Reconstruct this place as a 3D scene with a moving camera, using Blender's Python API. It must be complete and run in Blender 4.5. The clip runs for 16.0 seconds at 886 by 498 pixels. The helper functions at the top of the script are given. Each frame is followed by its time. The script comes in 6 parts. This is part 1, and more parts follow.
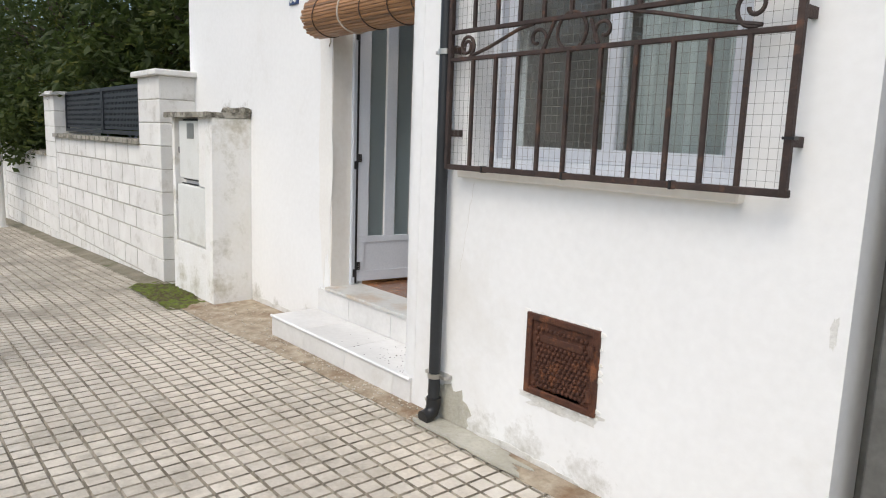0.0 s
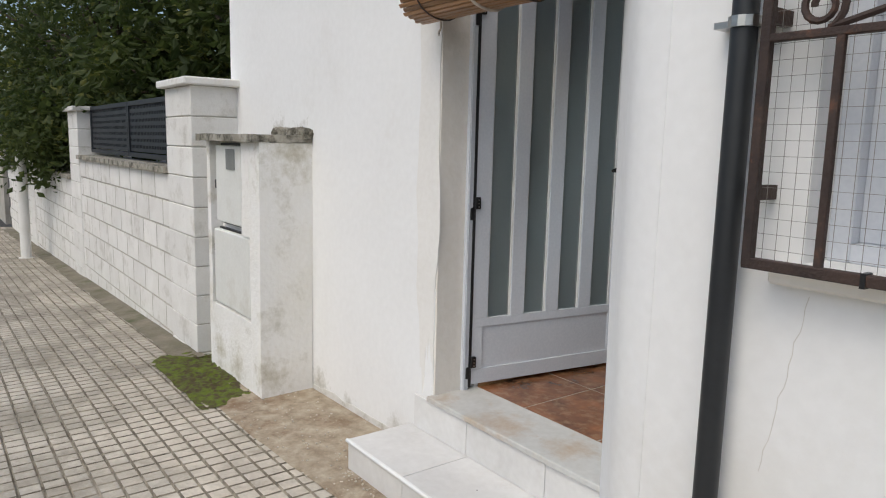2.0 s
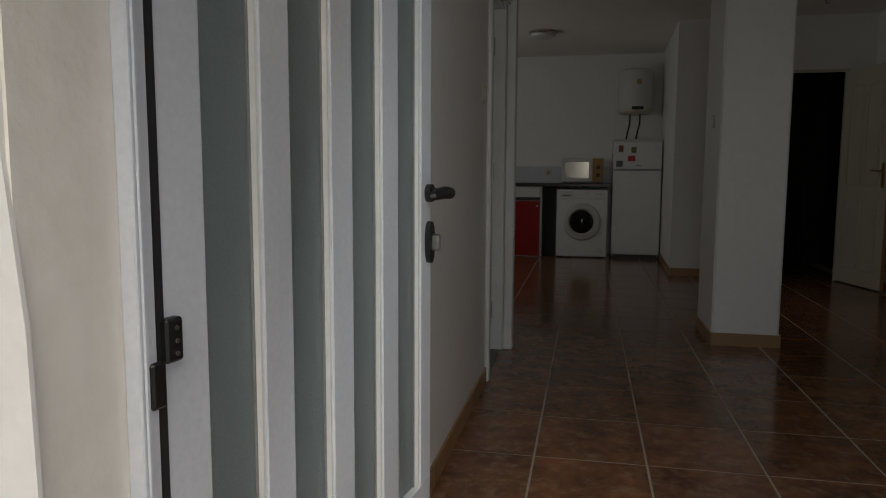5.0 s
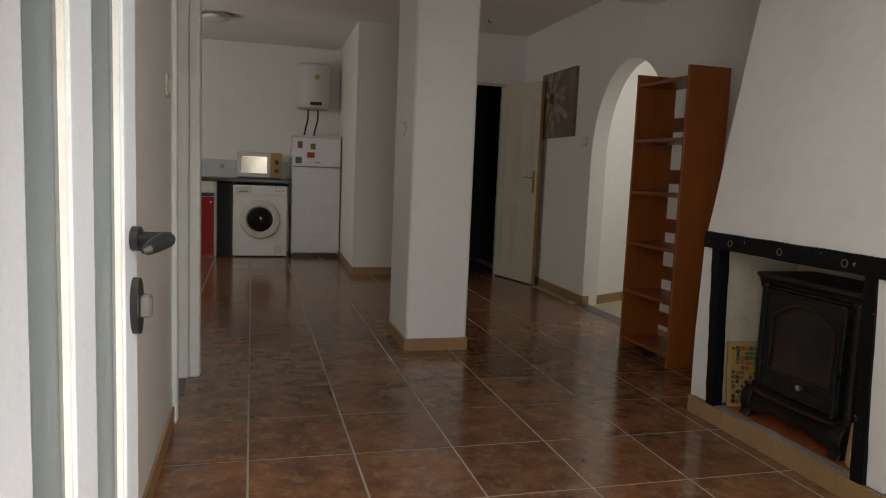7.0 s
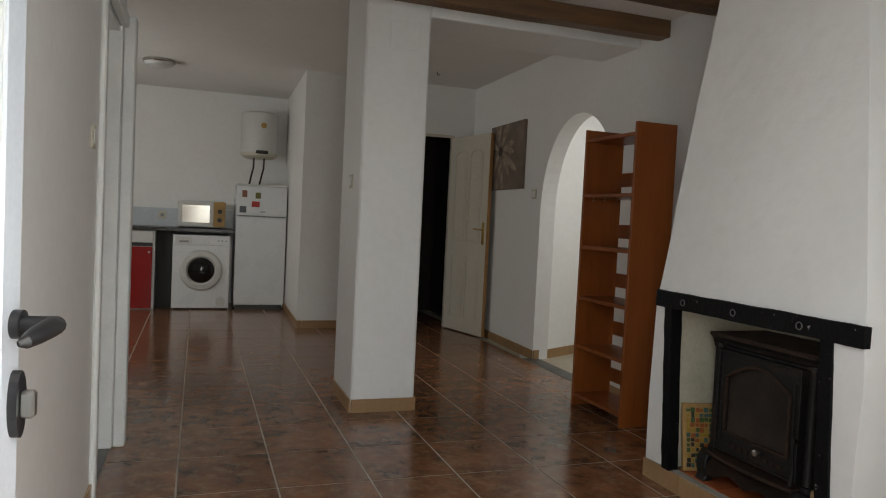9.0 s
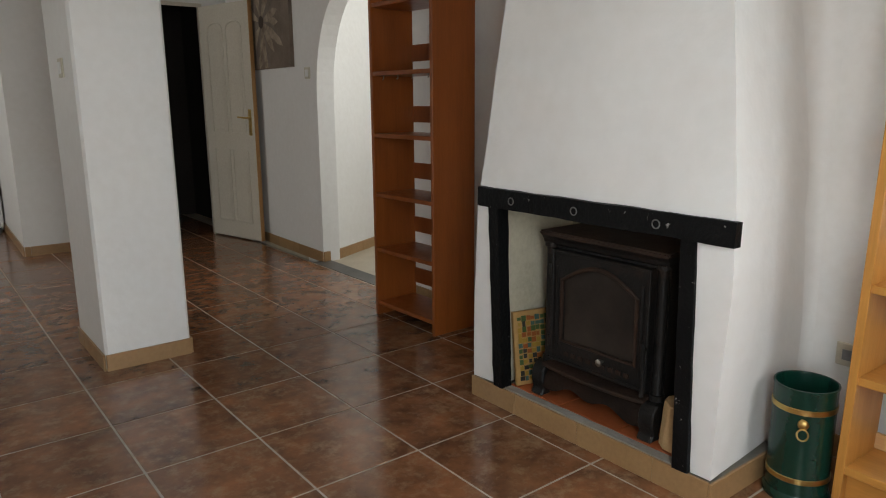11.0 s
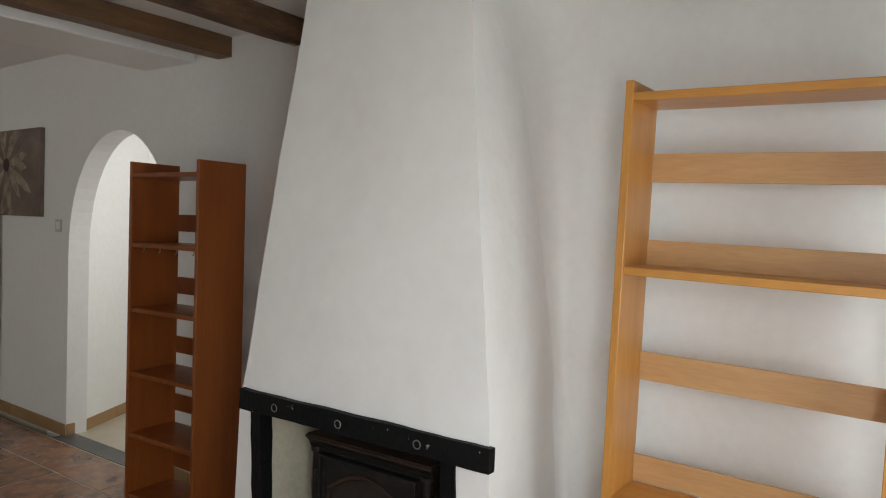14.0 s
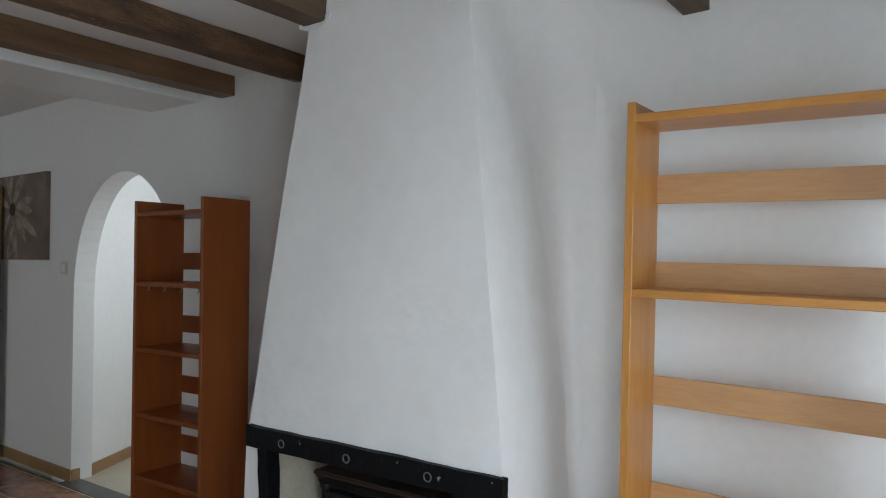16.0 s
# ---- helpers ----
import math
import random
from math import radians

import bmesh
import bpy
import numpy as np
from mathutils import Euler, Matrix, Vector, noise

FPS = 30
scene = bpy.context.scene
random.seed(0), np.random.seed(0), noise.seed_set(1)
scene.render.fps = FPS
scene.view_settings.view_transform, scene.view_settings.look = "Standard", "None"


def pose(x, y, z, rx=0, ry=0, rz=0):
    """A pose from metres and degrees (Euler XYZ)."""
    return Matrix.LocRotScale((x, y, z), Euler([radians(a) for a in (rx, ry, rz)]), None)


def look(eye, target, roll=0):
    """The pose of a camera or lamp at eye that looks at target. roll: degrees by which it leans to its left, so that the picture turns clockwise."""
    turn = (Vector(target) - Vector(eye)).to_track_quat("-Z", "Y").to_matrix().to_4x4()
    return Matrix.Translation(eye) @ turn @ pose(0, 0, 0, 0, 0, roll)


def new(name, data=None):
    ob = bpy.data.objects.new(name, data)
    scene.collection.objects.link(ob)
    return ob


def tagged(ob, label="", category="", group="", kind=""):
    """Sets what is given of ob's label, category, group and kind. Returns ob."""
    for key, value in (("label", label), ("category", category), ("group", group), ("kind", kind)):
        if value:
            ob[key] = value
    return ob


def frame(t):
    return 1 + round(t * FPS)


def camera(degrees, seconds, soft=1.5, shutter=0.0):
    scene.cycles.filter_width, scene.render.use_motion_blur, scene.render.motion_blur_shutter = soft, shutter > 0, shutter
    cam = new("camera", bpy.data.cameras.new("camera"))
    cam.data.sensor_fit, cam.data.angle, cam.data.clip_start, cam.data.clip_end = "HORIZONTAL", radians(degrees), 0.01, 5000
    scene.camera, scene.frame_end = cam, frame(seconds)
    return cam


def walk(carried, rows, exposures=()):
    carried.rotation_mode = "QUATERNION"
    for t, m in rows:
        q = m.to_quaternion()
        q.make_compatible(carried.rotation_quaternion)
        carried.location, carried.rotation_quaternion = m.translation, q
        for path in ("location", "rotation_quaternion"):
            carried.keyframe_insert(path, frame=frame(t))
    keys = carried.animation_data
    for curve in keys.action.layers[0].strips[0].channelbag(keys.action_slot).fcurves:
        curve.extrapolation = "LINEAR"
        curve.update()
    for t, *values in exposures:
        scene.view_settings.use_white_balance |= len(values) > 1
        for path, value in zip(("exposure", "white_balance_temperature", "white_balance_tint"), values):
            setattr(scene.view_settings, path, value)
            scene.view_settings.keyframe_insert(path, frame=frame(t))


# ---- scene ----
cam = camera(64.6, 16.0, soft=1.1)
PATH = [
    (0, (3.941, -2.358, 0.987), (2.431, -1.083, 0.678), 2.1),
    (0.5, (3.559, -2.255, 0.989), (1.976, -1.077, 0.661), 1.7),
    (1, (3.152, -2.136, 0.99), (1.561, -0.97, 0.657), 1.5),
    (1.5, (2.75, -1.917, 1.026), (1.165, -0.745, 0.685), 1.6),
    (2, (2.396, -1.75, 1.096), (0.811, -0.567, 0.801), 1.4),
    (2.5, (1.982, -1.564, 1.112), (0.409, -0.354, 0.862), 1.0),
    (3, (1.607, -1.357, 1.108), (0.124, -0.038, 0.862), 0.5),
    (5.5, (0.397, -0.344, 1.026), (0.328, 1.641, 0.791), 0.6),
    (6, (0.368, -0.223, 1.022), (0.585, 1.742, 0.719), 1.4),
    (6.5, (0.343, -0.206, 1.073), (0.773, 1.72, 0.749), 2.2),
    (7, (0.336, -0.199, 1.126), (0.864, 1.716, 0.901), 2.4),
    (7.5, (0.327, -0.21, 1.169), (0.89, 1.707, 1.08), 2.3),
    (8, (0.314, -0.213, 1.182), (0.909, 1.696, 1.212), 2.2),
    (10.5, (0.578, 0.445, 1.136), (1.574, 2.136, 0.753), 1.1),
    (11, (0.613, 0.58, 1.22), (1.816, 2.122, 0.803), -0.4),
    (11.5, (0.631, 0.592, 1.278), (1.987, 1.986, 0.811), 0.2),
    (12, (0.668, 0.584, 1.29), (2.128, 1.86, 0.797), 1.2),
    (12.5, (0.686, 0.592, 1.329), (2.231, 1.758, 0.827), 1.9),
    (13, (0.683, 0.589, 1.399), (2.286, 1.715, 0.998), 2.2),
    (13.5, (0.69, 0.585, 1.461), (2.324, 1.717, 1.242), 2.2),
    (14, (0.694, 0.579, 1.514), (2.34, 1.713, 1.444), 1.9),
    (14.5, (0.697, 0.567, 1.542), (2.348, 1.693, 1.608), 1.6),
    (15, (0.701, 0.556, 1.555), (2.351, 1.677, 1.695), 1.1),
    (15.5, (0.702, 0.571, 1.529), (2.354, 1.688, 1.683), 0.5),
    (16, (0.708, 0.59, 1.484), (2.345, 1.738, 1.519), 0.4),
]
walk(cam, [(t, look(eye, target, roll)) for t, eye, target, roll in PATH],
     exposures=[(0, 0.58, 6480, 7), (1.0, 0.44, 6480, 7), (2.5, 0.20, 6500, 7), (3.2, 0.14, 6550, 7), (5.3, 0.18, 7000, 7), (5.7, 0.40, 7150, 8), (6.5, 1.38, 7450, 9), (7.0, 1.74, 7450, 9), (8.0, 1.95, 7000, 6),
                (10.5, 2.44, 6800, 6), (12.5, 2.82, 6750, 8), (13.5, 2.66, 6750, 8), (14.5, 2.5, 6700, 5), (15.1, 2.46, 6500, 5), (15.5, 2.42, 6150, 4), (16, 2.40, 5950, 4)])

# ---- light ----
world = bpy.data.worlds.new("sky")
scene.world = world
world.use_nodes = True
wn = world.node_tree
sky = wn.nodes.new("ShaderNodeTexSky")
sky.sky_type = 'NISHITA'
sky.sun_disc = False
sky.sun_elevation, sky.sun_rotation = radians(54), radians(165)
sky.dust_density = 3.0
wn.links.new(sky.outputs[0], wn.nodes["Background"].inputs[0])
wn.nodes["Background"].inputs[1].default_value = 0.13


def lamp(name, kind, m, energy, color=(1, 1, 1), size=(1, 1), angle=0.0):
    d = bpy.data.lights.new(name, kind)
    d.energy, d.color = energy, color
    if kind == 'AREA':
        d.shape, d.size, d.size_y = 'RECTANGLE', size[0], size[1]
    else:
        d.angle = angle
    ob = new(name, d)
    ob.matrix_basis = m
    return ob


lamp("sun", 'SUN', look((2.2, -8, 11.5), (0, 0, 0)), 0.85, (1.0, 0.96, 0.91), angle=radians(40))
# area lamps standing in for daylight
lamp("window_daylight", 'AREA', look((2.3, 0.02, 1.22), (1.75, 3, 0.45)), 1.7, (0.84, 0.92, 1.0), (1.05, 0.7))
# added to the sky's own light through the open door, turned towards the hood
lamp("door_daylight", 'AREA', look((0.70, 0.28, 1.3), (1.9, 2.6, 0.45)), 4.6, (0.86, 0.93, 1.0), (0.5, 1.5))
# for unseen windows of the passage and the side room
lamp("passage_daylight", 'AREA', look((4.55, 4.2, 1.9), (3.3, 4.7, 1.1)), 4.0, (0.94, 0.97, 1.0), (1.0, 1.2))
lamp("side_room_daylight", 'AREA', look((-2.25, 2.3, 1.5), (0, 3.0, 1.2)), 2.6, (0.9, 0.96, 1.0), (1.0, 1.2))
# made-up fill that brightens the kitchen; no window stands behind it
lamp("kitchen_fill", 'AREA', look((-1.95, 6.6, 1.6), (1.5, 7.2, 1.2)), 5.0, (0.95, 0.98, 1.0), (0.8, 1.0))


# ---- materials ----
def mat(name, a, b=None, scale=3.0, rough=0.6, metal=0.0, bump=0.1, fine=60.0, spread=0.5, vary=0.0, stretch=(1, 1, 1), stain=None,
        stain_scale=1.2, stain_lo=0.55, stain_hi=0.75, rvar=0.1, spec=0.5, bdist=0.01):
    m = bpy.data.materials.new(name)
    m.use_nodes = True
    n, l = m.node_tree.nodes, m.node_tree.links
    p = n["Principled BSDF"]
    p.inputs["Metallic"].default_value = metal
    p.inputs["Specular IOR Level"].default_value = spec
    b = b or tuple(c * 0.85 for c in a)
    co = n.new("ShaderNodeTexCoord")
    mp = n.new("ShaderNodeMapping")
    mp.inputs["Scale"].default_value = stretch
    src = co.outputs["Object"]
    info = n.new("ShaderNodeObjectInfo")
    if vary:
        off = n.new("ShaderNodeVectorMath")
        off.operation = 'SCALE'
        off.inputs[0].default_value = (37, 53, 71)
        l.new(info.outputs["Random"], off.inputs["Scale"])
        add = n.new("ShaderNodeVectorMath")
        l.new(src, add.inputs[0])
        l.new(off.outputs[0], add.inputs[1])
        src = add.outputs[0]
    l.new(src, mp.inputs[0])
    big = n.new("ShaderNodeTexNoise")
    big.inputs["Scale"].default_value, big.inputs["Detail"].default_value = scale, 6
    big.inputs["Roughness"].default_value = 0.6
    l.new(mp.outputs[0], big.inputs["Vector"])
    small = n.new("ShaderNodeTexNoise")
    small.inputs["Scale"].default_value, small.inputs["Detail"].default_value = fine, 4
    l.new(mp.outputs[0], small.inputs["Vector"])
    ramp = n.new("ShaderNodeValToRGB")
    ramp.color_ramp.elements[0].position, ramp.color_ramp.elements[1].position = 0.5 - spread / 2.5, 0.5 + spread / 2.5
    ramp.color_ramp.elements[0].color, ramp.color_ramp.elements[1].color = (*a, 1), (*b, 1)
    l.new(big.outputs["Fac"], ramp.inputs[0])
    col = ramp.outputs[0]
    grain = n.new("ShaderNodeMixRGB")
    grain.blend_type = 'OVERLAY'
    grain.inputs[0].default_value = 0.18
    l.new(col, grain.inputs[1])
    l.new(small.outputs["Fac"], grain.inputs[2])
    col = grain.outputs[0]
    if stain:
        sn = n.new("ShaderNodeTexNoise")
        sn.inputs["Scale"].default_value, sn.inputs["Detail"].default_value = stain_scale, 8
        sn.inputs["Roughness"].default_value = 0.7
        l.new(mp.outputs[0], sn.inputs["Vector"])
        sr = n.new("ShaderNodeMapRange")
        sr.inputs[1].default_value, sr.inputs[2].default_value = stain_lo, stain_hi
        l.new(sn.outputs["Fac"], sr.inputs[0])
        sm = n.new("ShaderNodeMixRGB")
        sm.inputs[2].default_value = (*stain, 1)
        l.new(sr.outputs[0], sm.inputs[0])
        l.new(col, sm.inputs[1])
        col = sm.outputs[0]
    if vary:
        hv = n.new("ShaderNodeHueSaturation")
        mr = n.new("ShaderNodeMapRange")
        mr.inputs[3].default_value, mr.inputs[4].default_value = 1 - vary, 1 + vary
        l.new(info.outputs["Random"], mr.inputs[0])
        l.new(mr.outputs[0], hv.inputs["Value"])
        l.new(col, hv.inputs["Color"])
        col = hv.outputs[0]
    l.new(col, p.inputs["Base Color"])
    rr = n.new("ShaderNodeMapRange")
    rr.inputs[3].default_value, rr.inputs[4].default_value = max(0.02, rough - rvar), min(1, rough + rvar)
    l.new(big.outputs["Fac"], rr.inputs[0])
    l.new(rr.outputs[0], p.inputs["Roughness"])
    if bump:
        bp = n.new("ShaderNodeBump")
        bp.inputs["Strength"].default_value, bp.inputs["Distance"].default_value = bump, bdist
        mixh = n.new("ShaderNodeMath")
        mixh.operation = 'ADD'
        l.new(big.outputs["Fac"], mixh.inputs[0])
        l.new(small.outputs["Fac"], mixh.inputs[1])
        l.new(mixh.outputs[0], bp.inputs["Height"])
        l.new(bp.outputs[0], p.inputs["Normal"])
    return m


def glass(name, color, rough=0.0, trans=1.0):
    m = bpy.data.materials.new(name)
    m.use_nodes = True
    p = m.node_tree.nodes["Principled BSDF"]
    p.inputs["Base Color"].default_value = (*color, 1)
    p.inputs["Roughness"].default_value = rough
    p.inputs["Transmission Weight"].default_value = trans
    p.inputs["IOR"].default_value = 1.3
    return m


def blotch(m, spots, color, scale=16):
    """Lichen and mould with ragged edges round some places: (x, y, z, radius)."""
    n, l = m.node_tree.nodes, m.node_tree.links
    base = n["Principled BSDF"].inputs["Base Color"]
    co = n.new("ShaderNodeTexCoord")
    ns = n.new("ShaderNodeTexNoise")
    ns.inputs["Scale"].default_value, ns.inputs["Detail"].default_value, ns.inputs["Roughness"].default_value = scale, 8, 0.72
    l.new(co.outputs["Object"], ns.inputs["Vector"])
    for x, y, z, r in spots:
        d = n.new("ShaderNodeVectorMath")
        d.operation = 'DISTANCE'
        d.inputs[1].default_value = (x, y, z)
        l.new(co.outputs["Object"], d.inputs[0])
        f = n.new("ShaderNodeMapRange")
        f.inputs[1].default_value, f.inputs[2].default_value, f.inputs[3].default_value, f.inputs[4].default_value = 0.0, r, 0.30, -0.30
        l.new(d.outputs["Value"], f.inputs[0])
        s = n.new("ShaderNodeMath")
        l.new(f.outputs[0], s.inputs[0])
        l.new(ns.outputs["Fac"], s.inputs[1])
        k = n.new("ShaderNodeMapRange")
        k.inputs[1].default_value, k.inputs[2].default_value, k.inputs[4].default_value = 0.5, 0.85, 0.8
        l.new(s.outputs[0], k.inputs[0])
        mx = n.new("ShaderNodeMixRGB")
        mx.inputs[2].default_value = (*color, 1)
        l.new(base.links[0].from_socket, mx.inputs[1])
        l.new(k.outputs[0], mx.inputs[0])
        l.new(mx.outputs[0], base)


M_RENDER = mat("white_render", (0.82, 0.82, 0.81), (0.77, 0.765, 0.75), 0.9, 0.85, bump=0.12, fine=28, stain=(0.64, 0.61, 0.55), stain_scale=0.9, stain_lo=0.56, stain_hi=0.95, bdist=0.008)
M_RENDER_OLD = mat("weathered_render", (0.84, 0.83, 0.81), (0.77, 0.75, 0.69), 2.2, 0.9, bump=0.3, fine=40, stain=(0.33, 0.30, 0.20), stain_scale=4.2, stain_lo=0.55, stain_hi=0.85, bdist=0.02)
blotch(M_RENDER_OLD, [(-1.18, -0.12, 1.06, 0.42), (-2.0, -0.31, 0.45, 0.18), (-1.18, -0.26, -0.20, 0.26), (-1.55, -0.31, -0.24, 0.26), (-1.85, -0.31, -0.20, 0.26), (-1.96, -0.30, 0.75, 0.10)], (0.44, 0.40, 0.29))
blotch(M_RENDER, [(-1.62, 0.0, 1.12, 0.26), (-1.32, 0.0, 1.10, 0.24), (-1.10, 0.0, -0.28, 0.24), (-0.75, 0.0, -0.30, 0.16)], (0.30, 0.28, 0.21))
blotch(M_RENDER, [(1.82, -0.33, -0.30, 0.26), (2.10, -0.33, -0.26, 0.24), (2.42, -0.33, -0.30, 0.26), (2.80, -0.33, -0.32, 0.22), (2.16, -0.33, 0.0, 0.10), (-0.30, 0.0, -0.25, 0.14)], (0.42, 0.40, 0.34), 20)
M_CAP = mat("mossy_concrete", (0.45, 0.42, 0.36), (0.24, 0.22, 0.17), 6, 0.95, bump=0.6, fine=70, stain=(0.06, 0.055, 0.038), stain_scale=9, stain_lo=0.46, stain_hi=0.62)
M_REVEAL = mat("reveal_render", (0.80, 0.765, 0.71), (0.72, 0.68, 0.61), 1.5, 0.85, bump=0.3, fine=30, stain=(0.42, 0.38, 0.31), stain_scale=1.6)
M_WALL = mat("indoor_plaster", (0.81, 0.795, 0.77), (0.77, 0.75, 0.72), 1.1, 0.42, bump=0.10, fine=25, rvar=0.12, bdist=0.015)
M_HOOD = mat("hood_plaster", (0.81, 0.795, 0.77), (0.77, 0.75, 0.72), 2.0, 0.6, bump=0.3, fine=14, rvar=0.1, bdist=0.012)
M_CEIL = mat("ceiling_plaster", (0.82, 0.79, 0.76), (0.77, 0.74, 0.70), 1.0, 0.8, bump=0.12, fine=25)
M_MARBLE = mat("step_marble", (0.72, 0.71, 0.69), (0.60, 0.59, 0.57), 2.6, 0.35, bump=0.03, fine=30, vary=0.04, stain=(0.48, 0.44, 0.37), stain_scale=3, stain_lo=0.6, stain_hi=0.85)
M_TRIM = mat("white_trim", (0.82, 0.82, 0.80), None, 4, 0.4, bump=0.03)
M_ALU = mat("white_aluminium", (0.62, 0.645, 0.69), (0.58, 0.605, 0.65), 3, 0.35, bump=0.02, fine=90)
M_FROST = mat("frosted_glass", (0.34, 0.40, 0.41), (0.30, 0.36, 0.37), 2, 0.32, bump=0.12, fine=220, rvar=0.08)
M_FROST.node_tree.nodes["Principled BSDF"].inputs["Transmission Weight"].default_value = 0.5
M_GASKET = mat("dark_gasket", (0.02, 0.02, 0.022), None, 9, 0.6)
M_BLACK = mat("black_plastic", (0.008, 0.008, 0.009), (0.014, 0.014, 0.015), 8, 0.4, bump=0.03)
M_STEEL = mat("brushed_steel", (0.55, 0.53, 0.50), None, 12, 0.3, 1.0, bump=0.02)
M_BRASS = mat("worn_brass", (0.62, 0.44, 0.16), (0.45, 0.30, 0.10), 9, 0.3, 1.0, bump=0.04)
M_RUST = mat("rusty_iron", (0.062, 0.037, 0.028), (0.026, 0.018, 0.016), 9, 0.7, 0.1, bump=0.35, fine=120, stain=(0.19, 0.085, 0.045), stain_scale=14, stain_lo=0.56, stain_hi=0.75)
M_RUSTRED = mat("rust_red_iron", (0.105, 0.036, 0.017), (0.028, 0.012, 0.008), 9, 0.75, 0.1, bump=0.4, fine=120, stain=(0.24, 0.085, 0.032), stain_scale=10, stain_lo=0.52, stain_hi=0.7)
M_WIRE = mat("galvanised_wire", (0.25, 0.24, 0.22), None, 20, 0.6, 0.2)
M_PIPE = mat("dark_grey_pipe", (0.014, 0.0155, 0.018), (0.022, 0.024, 0.026), 6, 0.45, bump=0.05, fine=50)
M_BAMBOO = mat("bamboo", (0.36, 0.19, 0.085), (0.20, 0.10, 0.04), 5, 0.4, bump=0.2, fine=60, vary=0.35, stretch=(0.4, 4, 4))
M_CORD = mat("cord", (0.55, 0.48, 0.40), None, 20, 0.9)
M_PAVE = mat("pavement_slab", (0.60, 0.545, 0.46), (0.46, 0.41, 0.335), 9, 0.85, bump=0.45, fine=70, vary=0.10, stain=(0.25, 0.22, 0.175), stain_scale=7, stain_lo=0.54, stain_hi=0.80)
M_JOINT = mat("pavement_joint", (0.30, 0.262, 0.20), (0.13, 0.11, 0.08), 5, 0.95, bump=0.4, fine=120, stain=(0.42, 0.375, 0.295), stain_scale=9, stain_lo=0.45, stain_hi=0.6)
def grime(m, colour, scale, lo, hi, amount, tree_shade=0.0):
    """Broad blotches of dirt that run on from piece to piece, closer together down the street to paint in tree shade
    too.
    """
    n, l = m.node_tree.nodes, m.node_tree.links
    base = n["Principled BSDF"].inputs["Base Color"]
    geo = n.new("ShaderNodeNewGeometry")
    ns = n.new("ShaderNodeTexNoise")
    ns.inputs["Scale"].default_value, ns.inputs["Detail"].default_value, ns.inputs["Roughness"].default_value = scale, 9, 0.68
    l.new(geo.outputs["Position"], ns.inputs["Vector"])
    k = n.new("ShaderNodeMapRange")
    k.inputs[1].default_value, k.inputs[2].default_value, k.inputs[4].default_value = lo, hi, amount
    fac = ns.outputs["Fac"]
    if tree_shade:
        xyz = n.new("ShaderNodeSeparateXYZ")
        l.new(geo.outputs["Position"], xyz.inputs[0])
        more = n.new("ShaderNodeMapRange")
        more.inputs[1].default_value, more.inputs[2].default_value, more.inputs[3].default_value, more.inputs[4].default_value = -3.2, 0.2, tree_shade, 0.0
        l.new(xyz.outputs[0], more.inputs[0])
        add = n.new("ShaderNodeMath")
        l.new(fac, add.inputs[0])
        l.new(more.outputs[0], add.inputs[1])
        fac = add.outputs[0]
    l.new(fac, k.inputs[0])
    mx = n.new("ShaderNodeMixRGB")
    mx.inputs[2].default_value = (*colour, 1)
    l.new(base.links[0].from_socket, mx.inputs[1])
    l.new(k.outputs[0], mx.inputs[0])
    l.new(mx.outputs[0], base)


# more dark and fewer pale blotches down the street paint in the trees' shade
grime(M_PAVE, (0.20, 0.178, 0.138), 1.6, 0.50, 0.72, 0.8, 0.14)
grime(M_PAVE, (0.66, 0.62, 0.55), 2.1, 0.56, 0.72, 0.7, -0.2)
grime(M_JOINT, (0.46, 0.41, 0.33), 2.6, 0.48, 0.64, 0.8, -0.2)
M_DIRT = mat("dirty_mortar", (0.47, 0.40, 0.30), (0.24, 0.185, 0.125), 12, 0.95, bump=0.5, fine=60, stain=(0.17, 0.095, 0.045), stain_scale=3.2, stain_lo=0.50, stain_hi=0.72, bdist=0.02)
M_MOSS = mat("moss", (0.125, 0.165, 0.012), (0.075, 0.055, 0.025), 22, 1.0, bump=0.8, fine=150, spread=0.25, bdist=0.02)
M_ASPHALT = mat("asphalt", (0.055, 0.055, 0.055), (0.04, 0.04, 0.04), 4, 0.9, bump=0.4, fine=200)
M_BLOCK = mat("concrete_block", (0.79, 0.775, 0.74), (0.70, 0.68, 0.64), 4, 0.9, bump=0.3, fine=90, vary=0.05, stain=(0.36, 0.33, 0.26), stain_scale=3.5, stain_lo=0.54, stain_hi=0.82)
M_MORTAR = mat("block_mortar", (0.54, 0.51, 0.45), (0.36, 0.33, 0.28), 5, 0.95, bump=0.4)
M_FENCE = mat("anthracite_panel", (0.018, 0.021, 0.026), (0.027, 0.03, 0.034), 4, 0.5, 0.2, bump=0.03)
M_METER = mat("grey_meter_door", (0.74, 0.74, 0.70), (0.69, 0.69, 0.65), 5, 0.5, bump=0.05, stain=(0.58, 0.56, 0.50), stain_scale=3)
M_METERWIN = mat("meter_window", (0.22, 0.23, 0.22), None, 5, 0.3)
M_SIGN = mat("number_blue", (0.03, 0.06, 0.18), None, 5, 0.3)
M_BARK = mat("bark", (0.07, 0.05, 0.035), (0.035, 0.025, 0.018), 12, 0.95, bump=0.8, fine=60)
# yellow blotches vary the leaf tone and paint in sunlit highlights
M_LEAF = mat("leaf", (0.034, 0.054, 0.015), (0.085, 0.110, 0.030), 1.6, 0.55, bump=0.0, fine=20, stain=(0.26, 0.25, 0.055), stain_scale=2.6, stain_lo=0.55, stain_hi=0.74, spec=0.3)
nl = M_LEAF.node_tree
